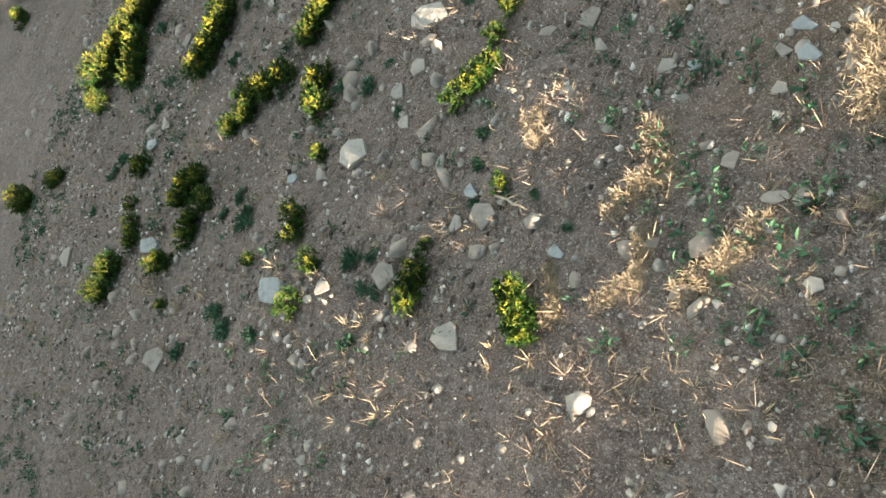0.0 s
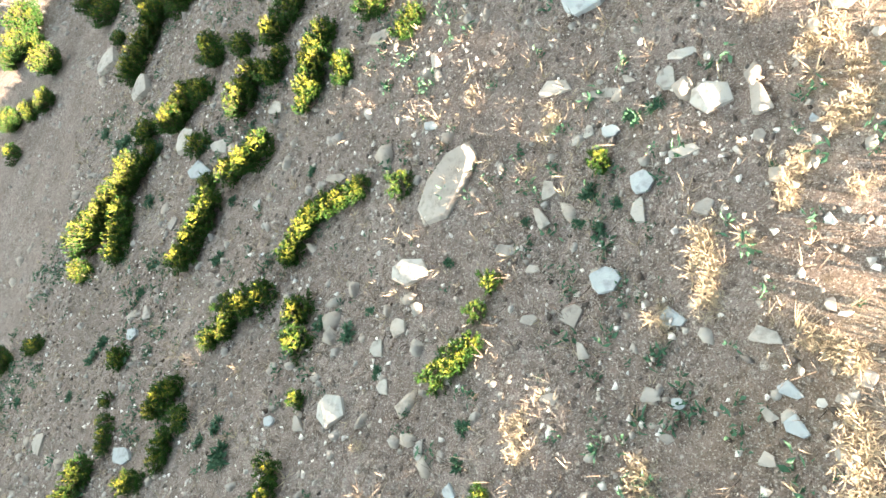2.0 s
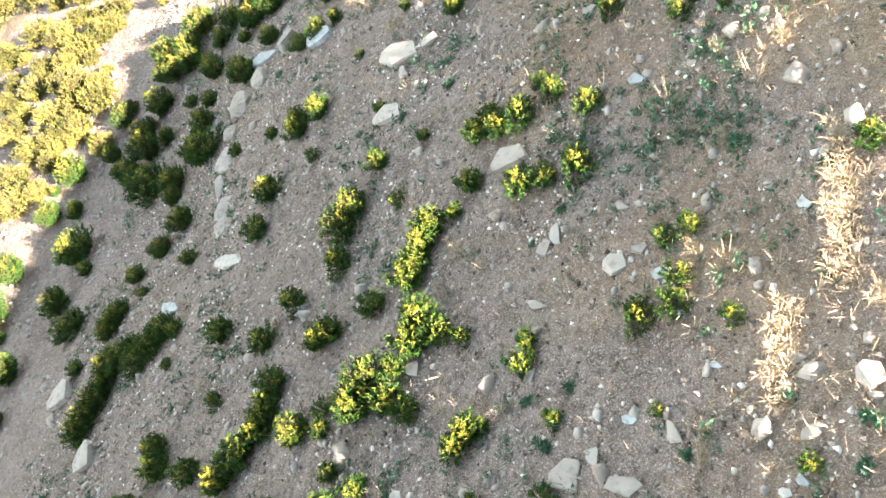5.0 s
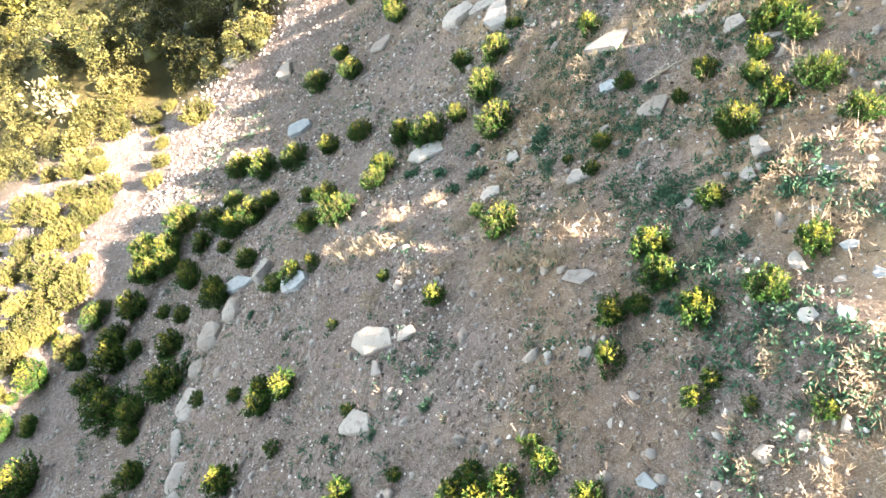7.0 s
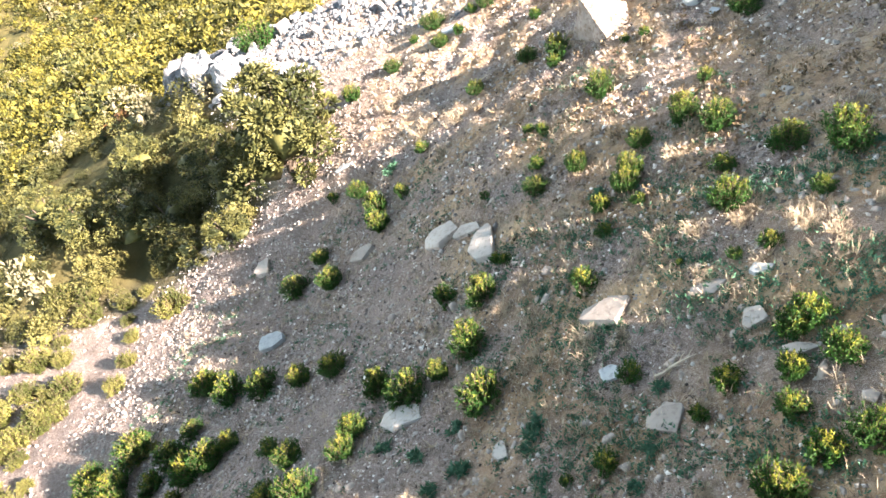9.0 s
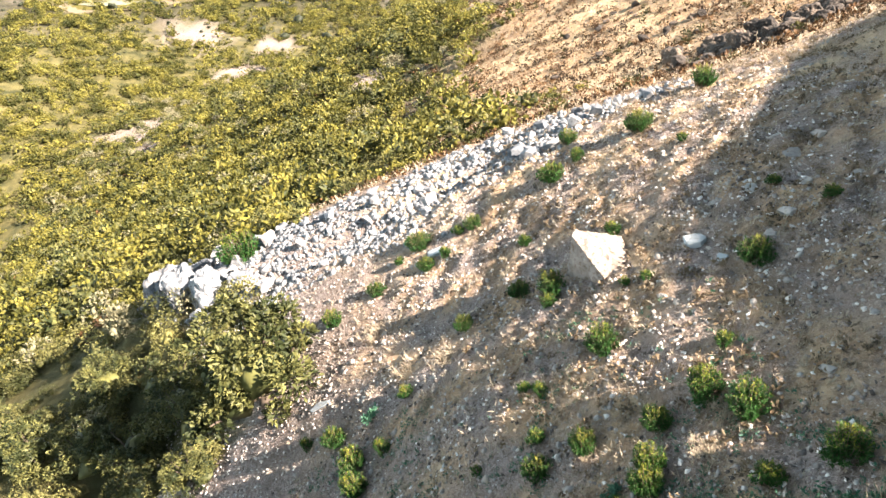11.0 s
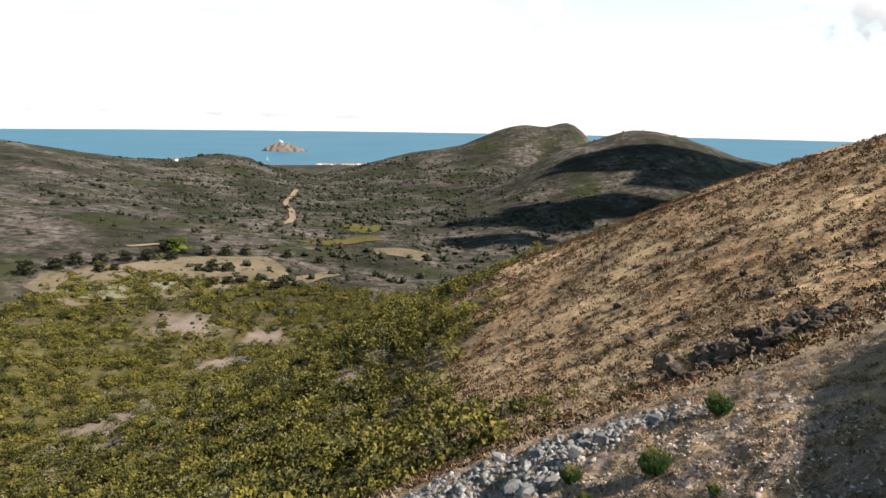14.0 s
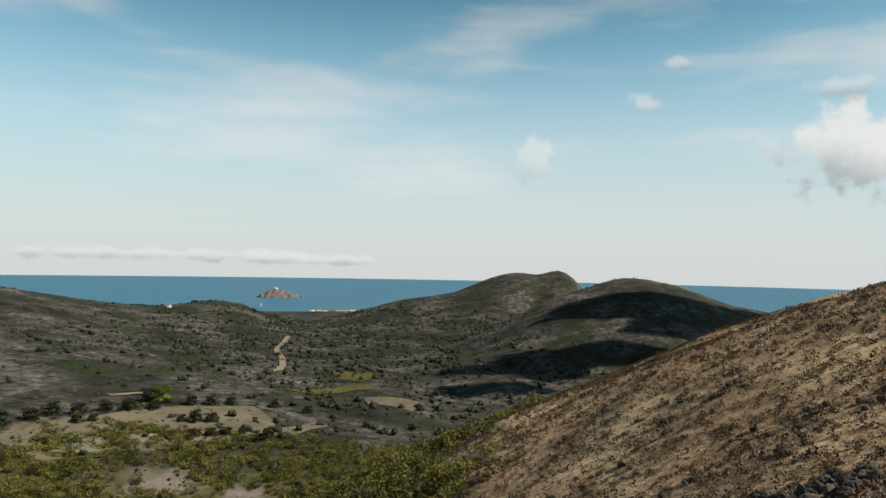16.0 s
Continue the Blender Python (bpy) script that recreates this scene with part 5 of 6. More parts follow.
rng = np.random.RandomState(41)
models = {}
KINDS = [(STONE, "flat grey brown stone half sunk in soil"), (PALE_STONE, "pale angular stone lying on soil"), (STONE, "worn grey stone half sunk in soil"),
         (BLUE_STONE, "smooth blue grey slab lying on soil")]
for k, (x, y, wide, long) in enumerate(STONES):
    kind = k % 4
    key = (kind, k % 8)
    m = stand(x, y, (wide * 1.05, long * 1.05, min(wide, long) * 1.0), -0.7 if long > 1.5 * wide and wide > 0.5 else rng.uniform(-0.35, 0.1), 0.1, 0.02 * min(wide, long))
    if key in models:
        copy_to(models[key], m)
    else:
        models[key] = settle(build_stone(200 + k, rng.uniform(0.3, 0.5), *KINDS[kind]), m)

slab_outline = [(-0.5, -0.08), (-0.42, 0.2), (-0.1, 0.33), (0.3, 0.3), (0.52, 0.12), (0.47, -0.1), (0.2, -0.26), (-0.22, -0.31)]
slab = new("stone", hull([(x * k, y * k, z) for x, y in slab_outline for k, z in ((1.0, -0.12), (1.0, 0.04), (0.88, 0.1))], STONE, "stone", 0.015))
slab.matrix_basis = stand(0.2, 3.92, (1.12, 0.98, 0.8), 0.82, 0.0, 0.01)
tagged(slab, "broad flat grey brown slab lying on the soil", "stone", group="stones on the slope")

r = np.random.RandomState(43)
shapes = [rough_stone(np.random.RandomState(300 + k), 0.55) for k in range(8)]
x, y = random_field(r, 27000, -13, 24, -4, 52, lambda x, y: 0.35 + 0.4 * smooth(0, 1, waves(x, y, 4, 44)))
size = 0.05 + 0.2 * r.uniform(0, 1, len(x)) ** 4
stones = scatter("loose_stones", shapes, on_ground(x, y, 0.0), size, spins(r, len(x), 0.35), STONE)
tagged(stones, "small loose grey stones strewn over the soil", "stones", kind="stuff")
x, y = random_field(r, 8000, -13, 18, -4, 50, lambda x, y: 0.3 + 0.5 * smooth(0, 1, waves(x, y, 5, 46)))
size = 0.04 + 0.14 * r.uniform(0, 1, len(x)) ** 4
stones = scatter("pale_loose_stones", shapes, on_ground(x, y, 0.0), size, spins(r, len(x), 0.35), PALE_STONE)
tagged(stones, "small pale stones strewn over the soil", "stones", kind="stuff")
x, y = random_field(r, 6500, -25, -9, 12, 38, lambda x, y: 0.45 + 0.4 * smooth(-0.5, 1, waves(x, y, 4, 48)))
shelf = scatter("shelf_stones", shapes, on_ground(x, y, 0.0), 0.05 + 0.2 * r.uniform(0, 1, len(x)) ** 3.5, spins(r, len(x), 0.35), STONE)
tagged(shelf, "pale stones covering the open sunlit shelf", "stones", kind="stuff")
shapes = [rough_stone(np.random.RandomState(330 + k), 0.4) for k in range(8)]
x, y = random_field(r, 7500, -11, 22, -4, 50, lambda x, y: 0.15 + 0.6 * smooth(-0.2, 1, waves(x, y, 4, 47)))
size = 0.12 + 0.26 * r.uniform(0, 1, len(x)) ** 3
stones = scatter("half_buried_stones", shapes, on_ground(x, y, 0.0), size, spins(r, len(x), 0.3), STONE)
tagged(stones, "grey brown stones half buried in the slope", "stones", kind="stuff")
shapes = [chip(np.random.RandomState(320 + k)) for k in range(6)]
x, y = random_field(r, 95000, -9.5, 7.5, -3, 26, lambda x, y: 0.4 + 0.6 * smooth(-0.5, 1, waves(x, y, 2.5, 45)))
x2, y2 = random_field(r, 60000, -12, 17, 24, 48, lambda x, y: 0.25 + 0.75 * smooth(-0.6, 1, waves(x, y, 3.5, 49)))
size = np.concatenate([0.02 + 0.085 * r.uniform(0, 1, len(x)) ** 2.4, 0.045 + 0.15 * r.uniform(0, 1, len(x2)) ** 2.6])
x, y = np.concatenate([x, x2]), np.concatenate([y, y2])
mix = r.permutation(len(x))
x, y, size = x[mix], y[mix], size[mix]
gravel = scatter("gravel", shapes, on_ground(x, y, 0.0), size, spins(r, len(x), 0.5), GRAVEL)
tagged(gravel, "fine grey gravel covering the hillside soil", "gravel", kind="stuff")


def build_crag(name, x, y, sizes, turn, material, seed, label, category, count=36, bevel=0.02, sink=0.2):
    """A rough block of rock with broken faces."""
    rng = np.random.RandomState(seed)
    p = rng.normal(0, 1, (count, 3))
    p /= np.linalg.norm(p, axis=1)[:, None]
    p = np.sign(p) * np.abs(p) ** 0.7 * 0.5 * rng.uniform(0.75, 1.0, (count, 1)) + (0, 0, 0.35)
    me = hull(p.tolist(), material, name, bevel)
    if max(sizes) > 1.5:
        roughen(me, 3, 0.09, 2.6)
    ob = new(name, me)
    ob.matrix_basis = stand(x, y, sizes, turn, 0.4, sink)
    return tagged(ob, label, category)


# the lone boulder above the gully
bm_points = [(-0.8, 0.5, 0.75), (-0.55, 1.0, 0.65), (1.0, 1.1, 0.3), (0.0, -1.05, 0.2), (0.8, -0.5, 0.5), (0.15, 0.2, 0.72),
             (-0.72, 0.5, -1.4), (-0.5, 1.0, -1.4), (0.08, -1.0, -0.8), (0.8, -0.4, -0.7), (0.9, 1.0, -0.7)]
boulder_stone = stone_material("warm_boulder_stone", (0.2, 0.16, 0.13), (0.32, 0.275, 0.24), (0.1, 0.055, 0.03))
boulder_mesh = hull(bm_points, boulder_stone, "boulder", 0.03)
roughen(boulder_mesh, 4, 0.06, 1.9)
boulder = new("boulder", boulder_mesh)
boulder.location = (7.0, 36.0, -5.6)
tagged(boulder, "large pale angular boulder standing on the slope", "boulder")

# the broken edge of a bank
for k in range(9):
    f = k / 8
    x = -4.75 - 0.55 * math.sin(3 * f) + 1.3 * max(0, f - 0.8) * 4 + rng.uniform(-0.3, 0.3)
    y = 13.2 + 6.6 * f + rng.uniform(-0.3, 0.3)
    build_crag("bank_rock", x, y, (rng.uniform(0.4, 0.9), rng.uniform(0.5, 1.1), rng.uniform(0.2, 0.5)), rng.uniform(-0.7, 0.7), STONE, 400 + k,
               "weathered grey rock edging an earth bank", "rock", 30, 0.03, 0.1)["group"] = "rocks of the bank"

# scree: broken pale rock
SCREE_STONE = stone_material("scree_stone", (0.16, 0.17, 0.185), (0.42, 0.42, 0.41), (0.05, 0.06, 0.075), warmth=0.2, darks=0.7)
count = 0
while count < 210:
    x, y = rng.uniform(-19, 14), rng.uniform(44, 65)
    if rng.uniform() < float(scree_zone(np.array(x), np.array(y))):
        s = (0.22 + 0.75 * rng.uniform() ** 2.5) * (1.6 if x < -6 and rng.uniform() < 0.5 else 1)
        build_crag("scree_rock", x, y, (s * rng.uniform(0.8, 1.7), s * rng.uniform(0.6, 1.0), s * rng.uniform(0.55, 1.2)), rng.uniform(0, 6.28), SCREE_STONE, 430 + count,
                   "broken pale grey rock in a scree", "rock", 18, 0.025, 0.12)["group"] = "rocks of the scree"
        count += 1
x, y = random_field(r, 60000, -22, 16, 40, 68, lambda x, y: scree_zone(x, y) * 0.9)
shapes = [rough_stone(np.random.RandomState(340 + k), 0.75) for k in range(8)]
rubble = scatter("scree_rubble", shapes, on_ground(x, y, 0.02), 0.08 + 0.36 * r.uniform(0, 1, len(x)) ** 2.6, spins(r, len(x), 0.5), SCREE_STONE)
tagged(rubble, "pale grey broken rubble in a scree band", "rubble", kind="stuff")

# the cliff at the foot of the scree
for k, (x, y, s, h) in enumerate([(-15.2, 53.6, 3.0, 3.4), (-13.2, 51.8, 2.8, 3.4), (-11.4, 50.6, 2.4, 2.8), (-16.8, 55.6, 2.6, 2.8), (-9.4, 50.2, 1.8, 1.7), (-13.6, 55.2, 2.0, 1.8)]):
    build_crag("cliff_rock", x, y, (s, s * 1.2, h), 0.5 * k, SCREE_STONE, 560 + k, "grey cliff block at the foot of a scree", "rock", 46, 0.04, 0.7)["group"] = "cliff rocks"

# the dark outcrop on the heath
for k in range(120):
    f = rng.uniform(0, 1)
    back = rng.uniform(0, 1)
    x = 18.5 + 15 * f + 4.5 * back + rng.uniform(-0.8, 0.8)
    y = 65 + 5 * f + 16 * back * (1 - 0.5 * f) + rng.uniform(-2.0, 2.0)
    s = 0.5 + 1.6 * rng.uniform(0, 1) ** 1.8
    build_crag("outcrop_rock", x, y, (s, s * rng.uniform(0.7, 1.2), s * rng.uniform(0.6, 1.1)), rng.uniform(0, 6), DARK_STONE, 600 + k,
               "dark jagged rock of an outcrop on the heath", "rock", 24, 0.03, 0.15)["group"] = "outcrop rocks"

# scattered dark rocks higher on the heath
for k, (cx, cy) in enumerate([(30, 95), (38, 88), (44, 100), (26, 110), (52, 92), (36, 120), (47, 116), (22, 97)]):
    for j in range(8):
        s = rng.uniform(0.5, 1.4)
        build_crag("heath_rock", cx + rng.normal(0, 2.6), cy + rng.normal(0, 1.6), (s * rng.uniform(0.8, 1.5), s, s * rng.uniform(0.5, 0.9)), rng.uniform(0, 6), DARK_STONE, 700 + 8 * k + j,
                   "dark weathered rock standing among heath bushes", "rock", 22, 0.03, 0.15)["group"] = "rocks on the heath"

# ---- dead wood on the slope ----
def build_branch(seed, label):
    """A bleached dead branch lying on the ground, about one metre long."""
    rng = np.random.RandomState(seed)
    line = [np.array([-0.5 + 0.2 * k, rng.uniform(-0.04, 0.04), 0.05 + 0.02 * rng.uniform()]) for k in range(6)]
    pieces = [tube(line, [0.035, 0.034, 0.03, 0.026, 0.02, 0.01], 6)]
    for k in (2, 3, 4):
        side = rng.choice([-1, 1])
        pieces.append(tube([line[k], line[k] + (0.1, side * 0.09, 0.03), line[k] + (0.24, side * 0.16, 0.05)], [0.016, 0.011, 0.004], 5))
    return tagged(new("dead_branch", tri_mesh("dead_branch", *join(pieces), DEAD_WOOD, True)), label, "branch", group="dead branches")


wood = Look("bleached_wood", 0.8)
DEAD_WOOD = wood.colour(wood.mix(wood.noise(22, 4), (0.34, 0.28, 0.21), (0.55, 0.48, 0.39))).bump(wood.noise(40, 4), 0.4, 0.01).mat
DEAD_BRANCHES = [(0.6, 0.46, 0.45, -0.5), (1.38, 4.4, 0.3, 0.8), (5.57, 21.14, 0.8, 0.2), (3.14, 37.48, 1.0, -0.2)]
for k, (x, y, long, turn) in enumerate(DEAD_BRANCHES):
    settle(build_branch(180 + k, "bleached dead branch lying among stones"), stand(x, y, (long, long, long), turn, 0.0))

# ---- scrub, heath and far woods ----
def lump_shape(seed, lumps, reach=0.36):
    """A rounded, uneven bush body about one metre wide."""
    rng = np.random.RandomState(seed)
    pieces = []
    for k in range(lumps):
        v, t = rough_stone(rng, 1.0)
        v = v / np.abs(v).max() * reach * rng.uniform(0.75, 1.1)
        pieces.append((v + np.array([*rng.uniform(-0.22, 0.22, 2), rng.uniform(0.15, 0.42)]), t))
    return join(pieces)


def bush_shape(seed, cards, size=0.26, lumps=6):
    """A bush one metre wide for the middle distance: lumps of leaf cards over a dark core."""
    rng = np.random.RandomState(seed)
    centre = np.stack([rng.uniform(-0.3, 0.3, lumps), rng.uniform(-0.3, 0.3, lumps), rng.uniform(0.15, 0.5, lumps)], -1)
    reach = rng.uniform(0.18, 0.32, lumps)
    pick = rng.randint(0, lumps, cards)
    d = rng.normal(0, 1, (cards, 3))
    d[:, 2] = np.abs(d[:, 2]) * 0.9 - 0.1
    d /= np.linalg.norm(d, axis=1)[:, None]
    at = centre[pick] + d * reach[pick][:, None]
    v, t = leaf_cards(rng, at, d, size, size * 0.6)
    if cards < 30:
        core, faces = chip(rng)
        return join([(v, t), (core * (0.55, 0.6, 0.7) + (0, 0, 0.2), faces)])
    return join([(v, t), lump_shape(seed, 2, 0.17)])


r = np.random.RandomState(71)


def thicket(name, count, box, zone, low, high, cards, leaf, label, category, seed, size=0.26, tilt=0.15, shapes=8):
    x, y = random_field(r, count, *box, zone)
    s = r.uniform(0, 1, len(x)) ** 1.6 * (high - low) + low
    sizes = np.stack([s * r.uniform(0.85, 1.25, len(x)), s * r.uniform(0.85, 1.25, len(x)), s * r.uniform(0.75, 1.15, len(x))], -1)
    forms = [bush_shape(seed + k, cards, size) if cards else lump_shape(seed + k, 4) for k in range(shapes)]
    return tagged(scatter(name, forms, on_ground(x, y, 0.08), sizes, spins(r, len(x), tilt), leaf), label, category, kind="stuff")


def in_fields(x, y):
    """The cleared valley floor."""
    b = np.degrees(np.arctan2(x - EYE_X, y - EYE_Y))
    d = np.hypot(x - EYE_X, y - EYE_Y)
    return smooth(-34, -31, b) * (1 - smooth(-15, -12, b)) * smooth(300, 325, d - 40 * smooth(-30, -14, b)) * (1 - smooth(395, 420, d - 10 * waves(x, y, 60, 76)))


patch = lambda x, y: smooth(-0.9, 0.3, waves(x, y, 18, 72))
thicket("near_scrub", 1300, (-40, 2, 8, 78), lambda x, y: maquis_zone(x, y) * (0.15 + 0.85 * smooth(-0.5, 0.3, waves(x, y, 6, 91))) * (0.4 + 0.6 * smooth(27, 36, y)), 0.8, 2.6, 600, MAQUIS_LEAF,
        "dense yellow green evergreen scrub on the valley side", "scrub", 700, 0.07)
thicket("grey_scrub", 900, (-90, 8, 40, 220), lambda x, y: maquis_zone(x, y) * (0.35 + 0.65 * smooth(-18, -40, x)), 0.9, 3.4, 190, GREY_LEAF, "pale grey green bushes in the scrub", "scrub", 720, 0.11)
thicket("valley_scrub", 18000, (-150, 60, 64, 330), lambda x, y: maquis_zone(x, y) * (0.25 + 0.75 * patch(x, y)) * (1 - 0.95 * in_fields(x, y)) * (1 - bare_zone(x, y)), 1.4, 4.2, 80, VALLEY_LEAF,
        "dense green scrub filling the valley side", "scrub", 740, 0.16)
thicket("low_scrub", 7000, (-75, 22, 54, 150), lambda x, y: maquis_zone(x, y) * smooth(-0.7, 0.3, waves(x, y, 13, 86)) * (1 - bare_zone(x, y)), 0.8, 2.2, 40, VALLEY_LEAF,
        "low green bushes filling the valley scrub", "scrub", 890, 0.2)
thicket("dark_scrub", 2000, (-90, 20, 56, 200), lambda x, y: maquis_zone(x, y) * smooth(-0.2, 0.5, waves(x, y, 16, 81)), 1.4, 3.6, 70, OAK_LEAF,
        "dark evergreen bushes in the valley scrub", "scrub", 860, 0.2)
DULL_TUFT = leaf_material("withered_leaf", (0.05, 0.038, 0.024), (0.24, 0.17, 0.1), 0.2)
thicket("slope_tufts", 8000, (1, 25, 26, 56), lambda x, y: (1 - beyond_scree(x, y)) * (1 - scree_zone(x, y)) * smooth(1, 8, x) * (0.25 + 0.75 * smooth(-0.6, 0.6, waves(x, y, 3, 87))), 0.12, 0.34, 12, DULL_TUFT,
        "small brown withered tufts on the shaded slope", "tufts", 930, 0.4)
thicket("brown_scrub", 1400, (-70, 20, 56, 170), lambda x, y: maquis_zone(x, y) * smooth(0.1, 0.8, waves(x, y, 12, 82)), 0.6, 1.6, 30, HEATH_LEAF,
        "rusty brown dry bushes among green scrub", "scrub", 880, 0.3)
DULL_LEAF = leaf_material("dull_heath_leaf", (0.02, 0.022, 0.01), (0.11, 0.1, 0.03), 0.2, patches=0.4)
thicket("heath", 54000, (-6, 100, 52, 215), lambda x, y: heath_zone(x, y) * (0.3 + 0.7 * smooth(-0.5, 0.6, waves(x, y, 5, 73, 16) + 0.5 * waves(x, y, 19, 89, 12))), 0.2, 0.85, 9, HEATH_LEAF,
        "low brown heath bushes on a dry grassy slope", "heath", 760, 0.4)
thicket("green_heath", 3000, (-6, 100, 52, 215), lambda x, y: heath_zone(x, y) * smooth(-0.3, 0.6, waves(x, y, 11, 83)), 0.35, 1.0, 22, DULL_LEAF, "low green bushes on a dry grassy slope", "heath", 780, 0.36)
shapes = [blades(np.random.RandomState(800 + k), 9, 1.0, 0.16, 0.8, 0.75, 0.6, True) for k in range(6)]
x, y = random_field(r, 30000, -8, 95, 48, 190, lambda x, y: heath_zone(x, y) * (1.1 - smooth(60, 190, y)))
tagged(scatter("heath_grass", shapes, on_ground(x, y, 0.03), r.uniform(0.25, 0.6, len(x)), spins(r, len(x), 0.25), DRY_GRASS), "bleached dry grass of the sunlit slope", "grass", kind="stuff")

far_patch = lambda x, y: smooth(-0.2, 0.9, waves(x, y, 90, 74) + 0.6 * waves(x, y, 35, 75)) * (1 - smooth(1000, 1300, np.hypot(x, y)))
def low_ground(x, y):
    return (1 - smooth(-74, -52, height(x, y))) * smooth(250, 330, np.hypot(x - EYE_X, y - EYE_Y))


thicket("far_woods", 13000, (-420, 420, 260, 1150), lambda x, y: np.maximum(far_patch(x, y) * 0.55, 0.9 * low_ground(x, y) * smooth(-0.5, 0.5, waves(x, y, 60, 77))) * (1 - smooth(-64, -44, height(x, y))) * (1 - 0.97 * in_fields(x, y)) * smooth(240, 300, np.hypot(x, y)),
        1.8, 6.0, 0, FAR_LEAF, "dark evergreen woods far off in the valley", "woods", 820, 0.42, 0.1, 6)
forms = [lump_shape(840 + k, 1, 0.5) for k in range(8)]
x, y = random_field(r, 80000, -560, 480, 230, 1150, lambda x, y: (0.12 + 0.75 * smooth(-0.4, 0.8, waves(x, y, 55, 78) + 0.7 * waves(x, y, 18, 79))) * smooth(240, 300, np.hypot(x, y)) * (1 - 0.97 * in_fields(x, y))
                    * (np.abs(x) < 0.66 * y + 20) * (1 - smooth(500, 1150, y) * 0.6) * (1 - 0.9 * smooth(-62, -38, height(x, y))))
s = r.uniform(0.7, 1.9, len(x)) * (1 + 0.6 * smooth(400, 900, y))
tagged(scatter("far_scrub", forms, on_ground(x, y, 0.3), np.stack([s, s, s * 0.7], -1), spins(r, len(x), 0.1), FAR_LEAF), "low dark scrub dotted over the far hills", "scrub", kind="stuff")

# ---- trees of the gully ----
def build_tree(name, seed, label, leaf, tall=1.0, clumps=26, cards=150, leaf_long=0.05):
    """A broad evergreen tree about one metre high: trunk, limbs and a crown of many leaf clumps."""
    rng = np.random.RandomState(seed)
    thing = new(name)
    part("trunk", tri_mesh("trunk", *tube([(0, 0, -0.08), (0.02, 0.01, 0.12), (-0.01, 0.02, 0.3)], [0.045, 0.036, 0.028], 7), BARK), thing)
    cards_at, cards_way = [], []
    for k in range(clumps):
        a, h = rng.uniform(0, 2 * math.pi), rng.uniform(0.08, 0.95)
        r = 0.44 * math.sqrt(max(0.05, 1 - (h * 1.05 - 0.35) ** 2 / 0.55)) * rng.uniform(0.45, 1.0)
        c = np.array([r * math.cos(a), r * math.sin(a), h * 0.9 * tall])
        if k % 3 == 0:
            part("limb", tri_mesh("limb", *tube([(0, 0, 0.12), c * 0.5 + (0, 0, 0.05), c], [0.022, 0.014, 0.006], 5), BARK), thing)
        d = rng.normal(0, 1, (cards, 3))
        d[:, 2] = np.abs(d[:, 2]) - 0.25
        d /= np.linalg.norm(d, axis=1)[:, None]
        cards_at.append(c + d * rng.uniform(0.07, 0.14) * rng.uniform(0.7, 1.05, (cards, 1)))
        cards_way.append(d)
    at, way = np.concatenate(cards_at), np.concatenate(cards_way)
    core = []
    for k in range(6):
        v, t = rough_stone(rng, 1.0)
        core.append((v / np.abs(v).max() * 0.2 + np.array([*rng.uniform(-0.18, 0.18, 2), rng.uniform(0.25, 0.55) * tall]), t))
    part("crown", tri_mesh("crown", *join([leaf_cards(rng, at, way, leaf_long, leaf_long * 0.5)] + core), leaf), thing)
    return tagged(thing, label, "tree")


TREE_LABEL = "broad dark evergreen tree growing in the gully"
trees = []
rng = np.random.RandomState(91)
for k, (x, y, wide, tall) in enumerate([(-5.5, 39.0, 6.2, 5.6), (-9.6, 40.6, 4.2, 3.6), (-13.2, 41.2, 4.6, 3.2), (-8.6, 37.2, 2.8, 2.2), (-16.8, 42.5, 4.4, 3.4), (-12.0, 44.6, 3.8, 2.8),
                                        (-20.5, 43.5, 4.6, 3.4), (-24.5, 46.0, 5.0, 3.6), (-17.5, 47.0, 4.0, 3.0), (-10.9, 38.0, 2.6, 1.9)]):
    m = stand(x, y, (wide, wide, tall), rng.uniform(0, 6.28), 0.9, 0.1)
    if k < 3:
        trees.append(settle(build_tree("tree", 900 + k, TREE_LABEL, OAK_LEAF, 1.0, 34 if k == 0 else 26, 190 if k == 0 else 120, 0.045), m))
    else:
        copy_to(trees[1 + k % 2], m)


# ---- the valley floor ----
def draped(name, corners, material, label, category, lift=0.35, cuts=4):
    """A cleared patch lying over the ground."""
    bm = bmesh.new()
    face = bm.faces.new([bm.verts.new((x, y, 0)) for x, y in corners])
    bmesh.ops.triangulate(bm, faces=bm.faces)
    for _ in range(cuts):
        bmesh.ops.subdivide_edges(bm, edges=bm.edges[:], cuts=1)
    bmesh.ops.triangulate(bm, faces=bm.faces)
    co = np.array([v.co[:] for v in bm.verts])
    z = height(co[:, 0], co[:, 1])
    for v, h in zip(bm.verts, z):
        v.co.z = h + lift
    me = bpy.data.meshes.new(name)
    bm.to_mesh(me)
    bm.free()
    me.materials.append(material)
    return tagged(new(name, me), label, category, kind="structure")


def field_material(name, a, b, c):
    s = Look(name, 0.95, 0.1)
    col = s.mix(s.ramp(s.noise(0.06, 5), (0.35, 0.0), (0.65, 1.0)), a, b)
    return s.colour(s.mix(s.ramp(s.noise(0.2, 5, rough=0.7), (0.55, 0.0), (0.68, 0.8)), col, c)).mat


